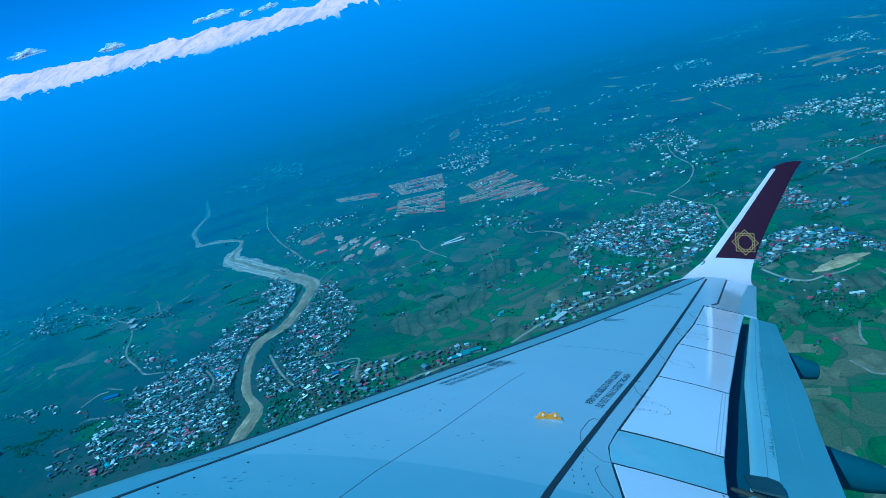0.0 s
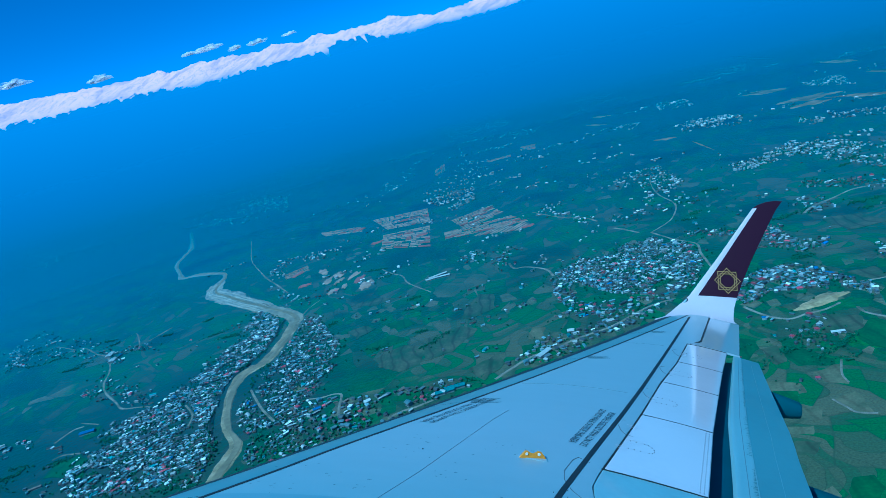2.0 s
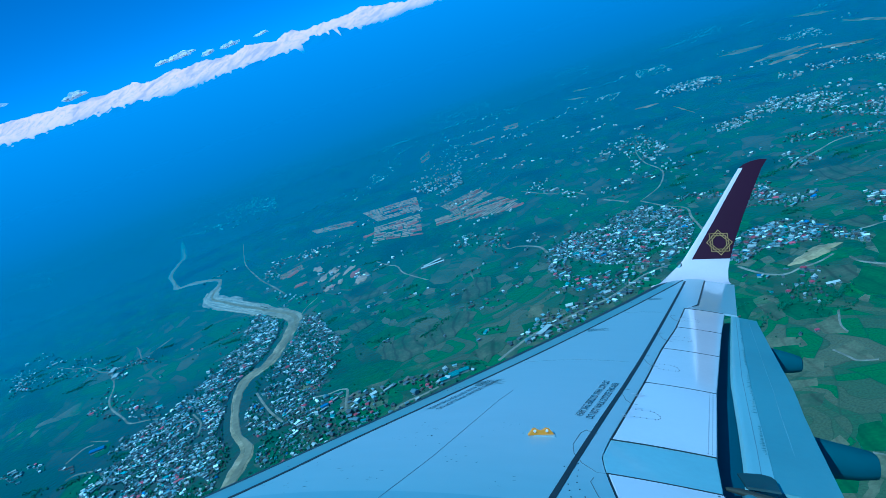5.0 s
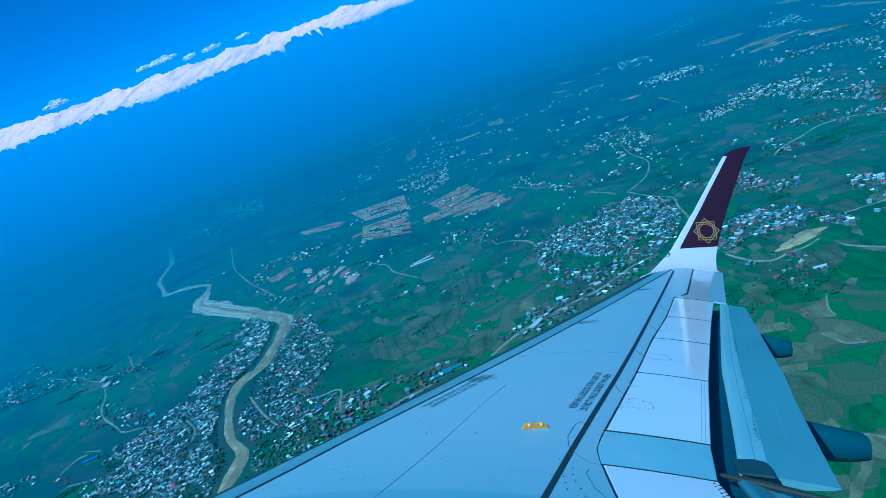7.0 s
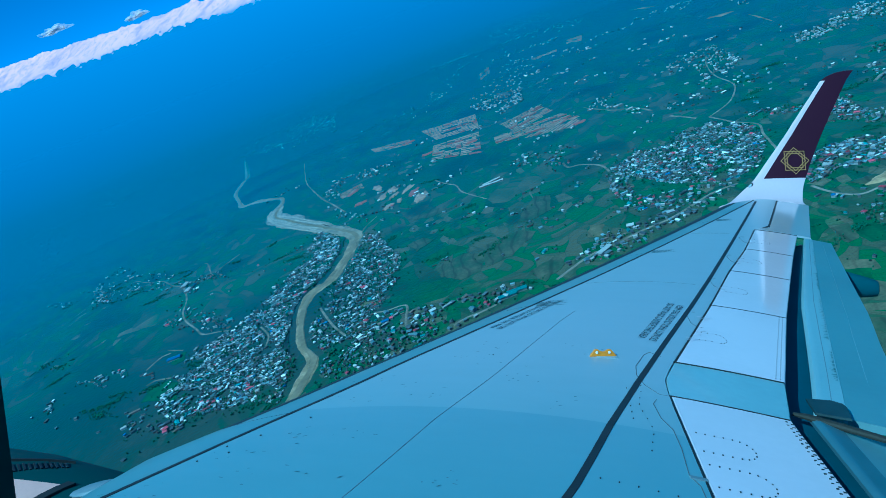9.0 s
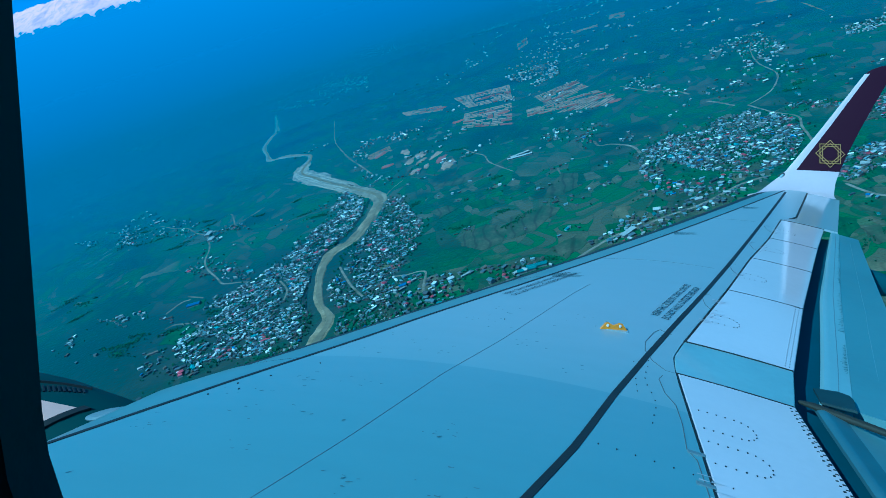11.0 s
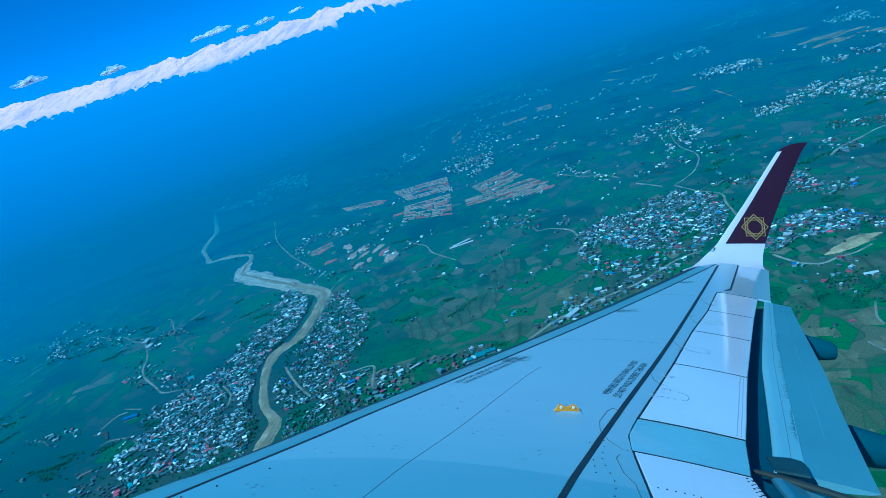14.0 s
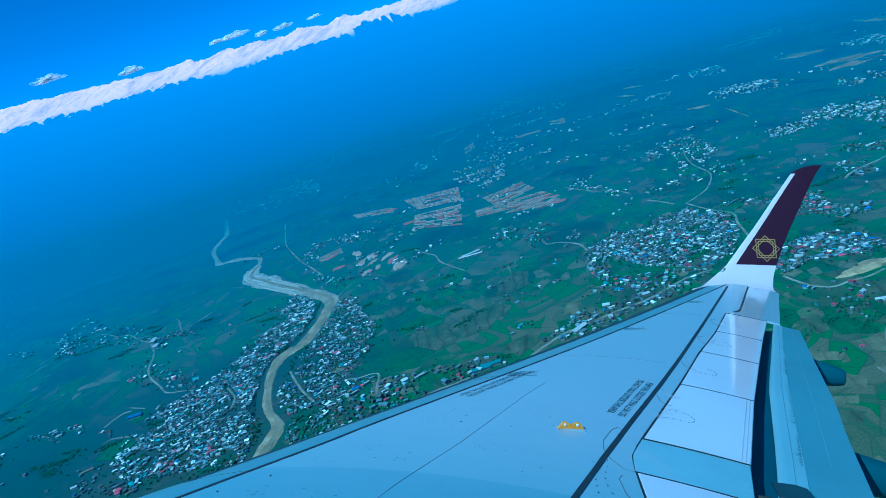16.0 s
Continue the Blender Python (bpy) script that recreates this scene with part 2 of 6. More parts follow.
def flap(ya, yb, front, back, drop, split=0.32, paint=GREY, slant=(0.0, 0.0)):
    """A flap in two plates: the pale front skin and the darker aft skin, a shallow step lower."""
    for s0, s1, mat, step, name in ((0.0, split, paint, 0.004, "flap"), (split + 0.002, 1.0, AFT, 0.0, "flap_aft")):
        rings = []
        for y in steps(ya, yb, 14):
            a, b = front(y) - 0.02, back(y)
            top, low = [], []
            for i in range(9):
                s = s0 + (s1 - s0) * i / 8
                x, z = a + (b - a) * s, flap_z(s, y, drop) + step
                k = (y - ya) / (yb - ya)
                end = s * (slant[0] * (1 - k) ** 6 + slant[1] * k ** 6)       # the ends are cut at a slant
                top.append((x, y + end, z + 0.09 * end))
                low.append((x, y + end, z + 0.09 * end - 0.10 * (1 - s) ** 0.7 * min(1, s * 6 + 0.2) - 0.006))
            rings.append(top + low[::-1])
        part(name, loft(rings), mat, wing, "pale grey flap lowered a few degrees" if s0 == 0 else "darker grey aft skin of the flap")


flap_front = line((6.5, 6.08), (6.83, 6.18), (7.45, 6.354), (8.16, 6.547), (9.51, 6.91), (13.0, 8.0))
flap_back = line((6.3, 6.605), (7.31, 6.90), (8.6, 7.257), (9.2, 7.44), (13.15, 8.41))
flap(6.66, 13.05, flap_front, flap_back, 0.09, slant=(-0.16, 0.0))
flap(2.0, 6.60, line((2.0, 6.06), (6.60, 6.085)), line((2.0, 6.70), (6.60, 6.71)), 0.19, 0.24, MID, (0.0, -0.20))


rings = []
for y in steps(6.72, 13.0, 20):
    a, b = flap_front(y) - 0.02, flap_back(y)
    rings.append([(a + (b - a) * 0.2 + d, y, flap_z(0.2, y, 0.09) + h) for d, h in ((-0.003, 0.006), (0.003, 0.006), (0.003, -0.004), (-0.003, -0.004))])
part("flap_joint", loft(rings), JOINT, wing, "", 0)
rings = []                                   # pale seam along the aft skin
for y in steps(6.75, 12.7, 20):
    a, b = flap_front(y) - 0.02, flap_back(y)
    rings.append([(a + (b - a) * 0.66 + d, y, flap_z(0.66, y, 0.09) + h) for d, h in ((-0.0025, 0.003), (0.0025, 0.003), (0.0025, -0.004), (-0.0025, -0.004))])
part("flap_seam", loft(rings), SLAT, wing, "", 0)
# dark sheet added where the open slot lies in shade
part("slot_shade", slab(2.0, 13.1, lambda y: x_hinge(y) + 0.05, lambda y: max(flap_front(y), 6.07) + 0.08, lambda x, y: z_ref(y) - 0.10, 0.02, 20, 3), SLOT_SHADE, wing, "dark sheet for the shade in the open slot ahead of the flaps")


def fairing(y, stations, half, label):
    """A canoe-shaped fairing from stations of x, foot and head."""
    rings = []
    for i, (x, z0, z1) in enumerate(stations):
        w = half * math.sin(math.pi * (0.18 + 0.60 * i / (len(stations) - 1)))
        m, h = (z0 + z1) / 2, (z1 - z0) / 2
        rings.append([(x, y + w * math.copysign(abs(math.cos(a)) ** 0.7, math.cos(a)), m + h * math.copysign(abs(math.sin(a)) ** 0.7, math.sin(a))) for a in steps(0, 2 * math.pi, 16)[:-1]])
    part("flap_track_fairing", loft(rings), UNDER, wing, label)


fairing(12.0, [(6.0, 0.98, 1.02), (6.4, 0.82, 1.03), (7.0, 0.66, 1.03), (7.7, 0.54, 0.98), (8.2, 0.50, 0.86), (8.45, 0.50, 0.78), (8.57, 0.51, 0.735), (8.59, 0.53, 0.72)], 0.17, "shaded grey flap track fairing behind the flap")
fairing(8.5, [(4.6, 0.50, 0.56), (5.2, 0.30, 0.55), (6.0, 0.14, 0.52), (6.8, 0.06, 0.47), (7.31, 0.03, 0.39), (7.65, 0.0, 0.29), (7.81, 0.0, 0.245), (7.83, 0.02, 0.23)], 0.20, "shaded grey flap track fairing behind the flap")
cover = loft([[(x, y, 0.487 + 0.09 * (y - 6.6) + d) for x, y in ((6.10, 6.60), (6.12, 6.86), (6.27, 6.83), (6.325, 6.77), (6.33, 6.70), (6.29, 6.50))] for d in (-0.012, 0.0, 0.004)])
part("track_cover", cover, COVER, wing, "dark track cover plate between the two flaps")
rings = []
for x, y, z, w, h in ((5.98, 6.66, 0.462, 0.016, 0.012), (6.05, 6.60, 0.460, 0.030, 0.020), (6.22, 6.465, 0.438, 0.032, 0.022), (6.40, 6.32, 0.414, 0.028, 0.020), (6.56, 6.19, 0.394, 0.020, 0.014), (6.60, 6.16, 0.388, 0.010, 0.008)):
    rings.append([(x + 0.6 * w * math.cos(a), y + 0.8 * w * math.cos(a), z + h * math.copysign(abs(math.sin(a)) ** 0.6, math.sin(a))) for a in steps(0, 2 * math.pi, 12)[:-1]])
part("flap_track", loft(rings), TRACK, wing, "brownish dark flap track beam")

# winglet: white front edge and foot, purple blade
FOOT = [(16.28, 7.42, 9.03, 0), (16.45, 7.54, 9.04, 0.02), (16.62, 7.70, 9.07, 0.075), (16.75, 7.84, 9.11, 0.17), (16.87, 7.99, 9.15, 0.285),
        (16.96, 8.14, 9.20, 0.405), (17.02, 8.27, 9.25, 0.53), (17.12, 8.53, 9.39, 0.88), (17.30, 8.91, 9.63, 1.38), (17.48, 9.28, 9.90, 1.90), (17.64, 9.61, 10.15, 2.36),
        (17.70, 9.74, 10.25, 2.54), (17.735, 9.86, 10.32, 2.63), (17.76, 10.03, 10.37, 2.70), (17.775, 10.22, 10.41, 2.735)]
CUTS = (0, 0.03, 0.08, 0.13, 0.18, 0.40, 0.6, 0.8, 1.0)
base = z_ref(16.28) + 0.02
rings, n = [], len(CUTS)
for i, (y, a, b, h) in enumerate(FOOT):
    j = min(i + 1, len(FOOT) - 1)
    dy, dh = FOOT[j][0] - FOOT[max(i - 1, 0)][0], FOOT[j][3] - FOOT[max(i - 1, 0)][3]
    nn = math.hypot(dy, dh)
    ny, nz = -dh / nn, dy / nn
    thick = 0.055 * (b - a)
    ins = [(a + (b - a) * s, y + ny * thick * 2.2 * (math.sqrt(s) - s), base + h + nz * thick * 2.2 * (math.sqrt(s) - s)) for s in CUTS]
    out = [(a + (b - a) * s, y - ny * thick * 1.2 * (math.sqrt(s) - s), base + h - nz * thick * 1.2 * (math.sqrt(s) - s) - 0.004) for s in CUTS[-2:0:-1]]
    rings.append(ins + out)
bm = loft(rings)
for f in bm.faces:
    c = f.calc_center_median()
    h = c.z - base
    row = sum(1 for r in FOOT[:-1] if r[3] <= h) - 1
    y, a, b, h0 = FOOT[row]
    q = FOOT[min(row + 1, len(FOOT) - 1)]
    k = (h - h0) / max(q[3] - h0, 1e-6)
    s = (c.x - (a + (q[1] - a) * k)) / max((b + (q[2] - b) * k) - (a + (q[1] - a) * k), 1e-6)
    f.material_index = 1 if h > 2.54 or (h > 0.53 and s > 0.18) else 0
winglet = part("winglet", bm, [TIP, PURPLE], wing, "upturned winglet with white leading edge and dark purple blade")

# small faired light on the winglet's front edge
for name, k, mat in (("light_rim", 1.0, SEAL), ("light_lens", 0.8, FIXED)):
    bm = bmesh.new()
    bmesh.ops.create_uvsphere(bm, u_segments=12, v_segments=8, radius=1, matrix=Matrix.Translation((8.17 - 0.02 * (1 - k), 16.955 - 0.05 * (1 - k), base + 0.40)) @ Matrix.Rotation(radians(-50), 4, "Y") @ Matrix.Diagonal((0.085 * k, 0.05, 0.04 * k, 1)))
    part(name, bm, mat, winglet)


# emblem on the winglet: two interlaced star outlines of gold squares
def blade(x, h):
    """A point on the inner face of the blade, lifted a little off the paint."""
    for p, q in zip(FOOT, FOOT[1:]):
        if p[3] <= h <= q[3]:
            k = (h - p[3]) / (q[3] - p[3])
            y, a, b = (p[i] + (q[i] - p[i]) * k for i in range(3))
            s = min(max((x - a) / (b - a), 0), 1)
            t = 0.055 * (b - a) * 2.2 * (math.sqrt(s) - s)
            return Vector((x, y - 0.95 * t - 0.012, base + h + 0.30 * t))
    return Vector((x, 17.0, base + h))


for size, turn in ((0.27, 0), (0.27, 45), (0.205, 0), (0.205, 45)):
    bm = bmesh.new()
    w = 0.0095
    ring = []
    for r in (size + w, size - w):
        row = []
        for i in range(32):
            c, f = i // 8, (i % 8) / 8
            p0, p1 = (Vector((math.cos(radians(turn + 90 * (c + d))), math.sin(radians(turn + 90 * (c + d))))) for d in (0, 1))
            p = p0.lerp(p1, f) * r
            row.append(bm.verts.new(blade(9.07 + p.x, 0.88 + p.y)))
        ring.append(row)
    for i in range(32):
        bm.faces.new((ring[0][i], ring[0][(i + 1) % 32], ring[1][(i + 1) % 32], ring[1][i]))
    ob = part("emblem_line", bm, GOLD, winglet, "thin gold star outline", 0)
    ob.modifiers.new("depth", "SOLIDIFY").thickness = 0.003

OIL = material("oil_streak", (0.15, 0.225, 0.245), 0.5, 0.0, 0.8, 9, 60, 0.02)
FAINT = material("faint_grime", (0.56, 0.54, 0.60), 0.5, 0.0, 0.8, 9, 60, 0.02)
SMEAR = material("dirt_smear", (0.15, 0.20, 0.23), 0.6, 0.0, 0.8, 9, 60, 0.02)

# yellow hook plate with two eyes, standing on the skin
hook_a, hook_b = Vector((4.645, 6.948)), Vector((4.845, 7.012))
bm = bmesh.new()
outline = [(0, 0), (0.10, 0.45), (0.20, 0.93), (0.30, 1.0), (0.40, 0.75), (0.5, 0.62), (0.60, 0.75), (0.70, 1.0), (0.80, 0.93), (0.90, 0.45), (1, 0)]
for side in (-0.012, 0.012):
    vs = []
    for u, h in outline:
        q = hook_a.lerp(hook_b, u)
        vs.append(bm.verts.new((q.x - side * 0.3, q.y + side, z_top(q.x, q.y) + h * 0.052)))
    bm.faces.new(vs)
bm.verts.ensure_lookup_table()
n = len(outline)
for i in range(n):
    bm.faces.new((bm.verts[i], bm.verts[(i + 1) % n], bm.verts[n + (i + 1) % n], bm.verts[n + i]))
hook = part("rope_hook", bm, YELLOW, wing, "yellow metal rope hook plate with two eyes")
for u in (0.27, 0.73):
    q = hook_a.lerp(hook_b, u)
    c = Vector((q.x, q.y - 0.014, z_top(q.x, q.y) + 0.031))
    part("eye", loft([[c + Vector((r * math.cos(a), d, r * math.sin(a))) for a in steps(0, 2 * math.pi, 12)[:-1]] for r, d in ((0.011, 0), (0.011, -0.002), (0.008, -0.003))]), PANEL, hook)
q = hook_a.lerp(hook_b, 0.5)
part("foot", slab(q.y - 0.03, q.y + 0.03, lambda y: hook_a.x - 0.01, lambda y: hook_b.x + 0.01, z_top, 0.01, 2, 3, 0.004), WHITE, hook)

# two stencilled lines, one upside down, beside the walkway line and behind the slats
WORDS = "DO NOT WALK OUTSIDE THIS AREA"


def lettering(a, b, height, flip, label):
    a, b = Vector(a), Vector(b)
    cu = bpy.data.curves.new("lettering", "FONT")
    cu.body, cu.size, cu.align_x, cu.align_y = WORDS, 1.0, "CENTER", "CENTER"
    tmp = bpy.data.objects.new("tmp", cu)
    scene.collection.objects.link(tmp)
    bpy.context.view_layer.update()
    me = bpy.data.meshes.new_from_object(tmp.evaluated_get(bpy.context.evaluated_depsgraph_get()))
    bpy.data.objects.remove(tmp)
    wide = max(v.co.x for v in me.vertices) - min(v.co.x for v in me.vertices)
    along = (b - a)
    mid, k, d = (a + b) / 2, along.length / wide, along.normalized()
    across = Vector((-d.y, d.x))
    if flip:
        d, across = -d, -across
    for v in me.vertices:
        q = mid + d * (v.co.x * k) + across * (v.co.y * height)
        v.co = (q.x, q.y, z_top(q.x, q.y) + 0.0035)
    me.materials.clear()
    me.materials.append(INK)
    ob = new("lettering", me)
    ob.parent = wing
    tagged(ob, label)


lettering((5.16, 7.46), (5.55, 8.58), 0.085, False, "black stencilled warning line")
lettering((5.07, 7.50), (5.46, 8.62), 0.085, True, "black stencilled warning line, upside down")
lettering((3.82, 7.69), (4.33, 8.67), 0.075, True, "black stencilled warning line, upside down")
lettering((3.90, 7.65), (4.41, 8.63), 0.075, False, "black stencilled warning line")

# skin joints, fasteners and access panels
seam_line = line((4.0, 3.32), (4.62, 3.49), (5.62, 3.73), (6.42, 3.98), (7.85, 4.42), (10.5, 5.42))
strip("skin_joint", steps(4.0, 8.2, 24), seam_line, 0.0035, JOINT, 0.0015)
for y0 in (9.45, 12.6):
    rings = []
    for x in steps(x_slat(y0) + 0.05, x_walk(y0) - 0.1, 10):
        rings.append([(x, y0 + d, z_top(x, y0 + d) + 0.0015) for d in (-0.004, 0.004)] + [(x, y0 + d, z_top(x, y0 + d) - 0.01) for d in (0.004, -0.004)])
    part("skin_joint", loft(rings), JOINT, wing, "", 0)


def rivets(name, pts, r=0.0045):
    bm = bmesh.new()
    for x, y in pts:
        z = z_top(x, y) + 0.0045
        ring = [bm.verts.new((x + r * math.cos(a), y + r * math.sin(a) * 1.6, z)) for a in steps(0, 2 * math.pi, 6)[:-1]]
        low = [bm.verts.new(v.co - Vector((0, 0, 0.008))) for v in ring]
        bm.faces.new(ring)
        for i in range(6):
            bm.faces.new((ring[i], ring[(i + 1) % 6], low[(i + 1) % 6], low[i]))
    return tagged(part(name, bm, SEAL, wing, "rows of dark fasteners", 0), kind="stuff")


pts = []
for y in (4.55, 5.35, 5.75):                     # spoiler hinge brackets: outlined loops of fasteners
    for i in range(9):
        a = math.pi * (i / 8 - 0.5)
        pts += [(5.42 + 0.10 * math.cos(a), y + 0.12 * math.sin(a))]
    pts += [(5.22 + 0.05 * i, y + s * 0.12) for i in range(4) for s in (-1, 1)]
for y in (7.75, 9.4, 10.9, 12.2):
    for i in range(7):
        a = math.pi * (i / 6 - 0.5)
        pts += [(x_hinge(y) + 0.22 + 0.06 * math.cos(a), y + 0.10 * math.sin(a))]
    pts += [(x_hinge(y) + 0.05 + 0.05 * i, y + s * 0.10) for i in range(3) for s in (-1, 1)]
rivets("fastener_row", pts)
bm = bmesh.new()
for i, y in enumerate(steps(3.2, 6.34, 60)):           # worn dashes of the rubber seal
    for d, l in ((0.018, 0.020), (0.046, 0.015)):
        x, y0 = x_spoil(y) - d - 0.004 * math.sin(i * 2.7), y + (0.0 if d < 0.03 else 0.024)
        w = 0.007 + 0.0025 * math.sin(i * 1.9)
        q = [(x - l / 2, y0 - w), (x + l / 2, y0 - w * 0.2), (x + l / 2, y0 + w), (x - l / 2, y0 + w * 0.3)]
        ring, low = ([bm.verts.new((px, py, z_top(px, py) + h)) for px, py in q] for h in (0.005, -0.004))
        bm.faces.new(ring)
        for k in range(4):
            bm.faces.new((ring[k], ring[(k + 1) % 4], low[(k + 1) % 4], low[k]))
tagged(part("seal_dashes", bm, SEAL, wing, "worn dark dashes of rubber seal", 0), kind="stuff")
for y in (4.97, 5.28):
    x = x_hinge(y)
    part("hinge_fitting", slab(y - 0.014, y + 0.014, lambda q: x - 0.07, lambda q: x + 0.02, z_top, 0.012, 2, 3, 0.006), JOINT, wing, "small grey hinge fitting")
rivets("fastener_row", [(x_spoil(y) - d, y) for y in steps(7.1, 8.7, 26) for d in (0.035, 0.065)], 0.004)
rivets("fastener_row", [(4.95 + 0.02 * math.cos(i), 6.5 - 0.11 * i) for i in range(10)] + [(4.87, 6.42 - 0.10 * i) for i in range(6)] + [(4.55 + 0.09 * i, 5.10 - 0.01 * i) for i in range(9)], 0.0036)
rivets("fastener_row", [(3.93, 6.88), (2.62, 5.2), (2.68, 5.1), (2.75, 5.35), (2.55, 5.0), (2.95, 5.62)], 0.005)


# rounded access panel beside the kink and over the hinge brackets
def outline_panel(pts, w=0.0022):
    bm = bmesh.new()
    rows = []
    for i, p in enumerate(pts):
        q = pts[min(i + 1, len(pts) - 1)]
        o = pts[max(i - 1, 0)]
        d = (Vector(q) - Vector(o)).normalized()
        n = Vector((-d.y, d.x)) * w
        rows.append([bm.verts.new((p[0] + s * n.x, p[1] + s * n.y, z_top(p[0] + s * n.x, p[1] + s * n.y) + 0.0025)) for s in (-1, 1)])
    for a, b in zip(rows, rows[1:]):
        bm.faces.new((a[0], a[1], b[1], b[0]))
    ob = part("panel_edge", bm, GRIME, wing, "", 0)
    ob.modifiers.new("depth", "SOLIDIFY").thickness = 0.003


outline_panel([(5.18, 7.12), (5.10, 7.18), (5.05, 7.10), (4.97, 6.85), (4.96, 6.68), (5.00, 6.52), (5.08, 6.40), (5.14, 6.40)])
outline_panel([(5.05, 6.30), (5.02, 6.22), (5.04, 6.0), (5.09, 5.85), (5.10, 5.6), (5.09, 5.3), (5.13, 5.2), (5.15, 4.6)])
for y in (8.2, 9.6, 10.9, 12.2):
    h = x_hinge(y)
    outline_panel([(h - 0.01, y - 0.22), (h - 0.07, y - 0.20), (h - 0.10, y - 0.12), (h - 0.10, y + 0.12), (h - 0.06, y + 0.20), (h - 0.01, y + 0.22)])

# small oily specks and smears on the inboard skin, drawn out aft by the airflow
rnd = random.Random(8)
bm = bmesh.new()
for i in range(34):                      # clusters of scratches and specks
    y0 = rnd.uniform(3.4, 7.2)
    x0 = x_slat(y0) + 0.08 + (x_walk(y0) - x_slat(y0) - 0.3) * rnd.random() ** 1.3
    for j in range(rnd.randrange(2, 9)):
        x, y, turn = x0 + rnd.gauss(0, 0.09), y0 + rnd.gauss(0, 0.07), rnd.uniform(-0.5, 0.9)
        l, w = rnd.uniform(0.005, 0.026), rnd.uniform(0.002, 0.006)
        pts = [(-l * 0.4, 0), (0, -w), (l * 0.5, -w * 0.5), (l, w * 0.2), (l * 0.4, w), (-l * 0.1, w * 0.8)]
        pts = [(x + u * math.cos(turn) - v * math.sin(turn), y + u * math.sin(turn) + v * math.cos(turn)) for u, v in pts]
        bm.faces.new([bm.verts.new((px, py, z_top(px, py) + 0.002)) for px, py in pts])
tagged(part("dirt_specks", bm, SMEAR, wing, "small dark specks of dirt", 0), kind="stuff")
# soot trails behind the slat joints
for y0 in (8.555, 11.255, 13.855):
    bm = bmesh.new()
    for i in range(7):
        x, y = x_slat(y0) + 0.02, y0 + 0.03 * (i - 3)
        l, w = rnd.uniform(0.12, 0.34), rnd.uniform(0.008, 0.016)
        bm.faces.new([bm.verts.new((px, py, z_top(px, py) + 0.002)) for px, py in ((x, y - w), (x + l, y + 0.01), (x + l * 0.9, y + 0.02), (x, y + w))])
    tagged(part("soot_trail", bm, SMEAR, wing, "faint dark soot trails", 0), kind="stuff")

# grime drawn out behind the spoiler hinges
for y0 in (7.75, 8.15, 9.4, 10.9, 12.2, 4.55, 4.95):
    bm = bmesh.new()
    for i in range(6):
        y = y0 + rnd.uniform(-0.14, 0.14)
        x, l, w = x_hinge(y) + rnd.uniform(-0.06, 0.03), rnd.uniform(0.05, 0.14), rnd.uniform(0.004, 0.011)
        bm.faces.new([bm.verts.new((px, py, z_top(px, py) + 0.0042)) for px, py in ((x, y - w), (x + l * 0.5, y - w * 0.7), (x + l, y), (x + l * 0.5, y + w * 0.6), (x, y + w))])
    tagged(part("hinge_grime", bm, FAINT, wing, "thin grey grime streaks behind a hinge", 0), kind="stuff")

# dirty streaks where the two flap skins meet
rnd = random.Random(3)
for ya, yb in ((7.3, 8.0), (8.3, 9.7), (10.1, 10.9), (11.2, 12.4)):
    bm = bmesh.new()
    for i in range(44):
        y = ya + (yb - ya) * i / 44 + rnd.uniform(-0.01, 0.02)
        a, b = flap_front(y) - 0.02, flap_back(y)
        s0, w = 0.305 - rnd.uniform(0.02, 0.09) * rnd.random(), rnd.uniform(0.002, 0.010)
        bm.faces.new([bm.verts.new((a + (b - a) * s, yy, flap_z(s, yy, 0.09) + 0.0065)) for s, yy in ((s0, y - w * 0.4), (0.315, y - w), (0.315, y + w), (s0 + 0.01, y + w * 0.6))])
    tagged(part("grime_streak", bm, OIL, wing, "dark oily streaks", 0), kind="stuff")

# ---- engine and pylon ahead of the wing ----
NOZZLE = material("nozzle_metal", (0.95, 0.60, 0.52), 0.35, 0.2, 0.85, 3, 50, 0.03)
DARKCOWL = material("engine_cowl_paint", (0.014, 0.046, 0.048), 0.8, 0.0, 0.9, 1.2, 20, 0.02, 0.0)
engine = thing("engine_nacelle", "underwing engine with dark cowl, slotted vent and pale pylon", "aircraft engine", AIR)
rings = []
for x, r in ((-3.2, 0.80), (-3.1, 0.95), (-2.6, 1.10), (-1.6, 1.18), (-0.4, 1.16), (0.5, 1.08), (1.2, 0.95), (1.7, 0.80), (1.72, 0.74)):
    rings.append([(x, 5.95 + r * math.cos(a), -0.86 + r * math.sin(a)) for a in steps(0, 2 * math.pi, 40)[:-1]])
part("cowl", loft(rings), DARKCOWL, engine)
def cowl_r(x):
    return float(np.interp(x, (-3.2, -3.1, -2.6, -1.6, -0.4, 0.5, 1.2, 1.7), (0.80, 0.95, 1.10, 1.18, 1.16, 1.08, 0.95, 0.80)))


def on_cowl(x, a, lift):
    r = cowl_r(x) + lift
    return (x, 5.95 + r * math.cos(a), -0.86 + r * math.sin(a))


rings = []                                   # pale aft panel on the inboard side
for i in range(13):
    x = -0.5 + 1.57 * i / 12
    a0 = 1.93 - 0.16 * (x + 0.5)
    a1 = max(a0 + 0.01, min(2.75, 1.61 + (1.085 - x) * 2.7))
    rings.append([on_cowl(x, a, 0.012) for a in steps(a0, a1, 8)] + [on_cowl(x, a, -0.02) for a in steps(a1, a0, 8)])
part("cowl_panel", loft(rings), NOZZLE, engine, "pale bare metal aft cowl panel")


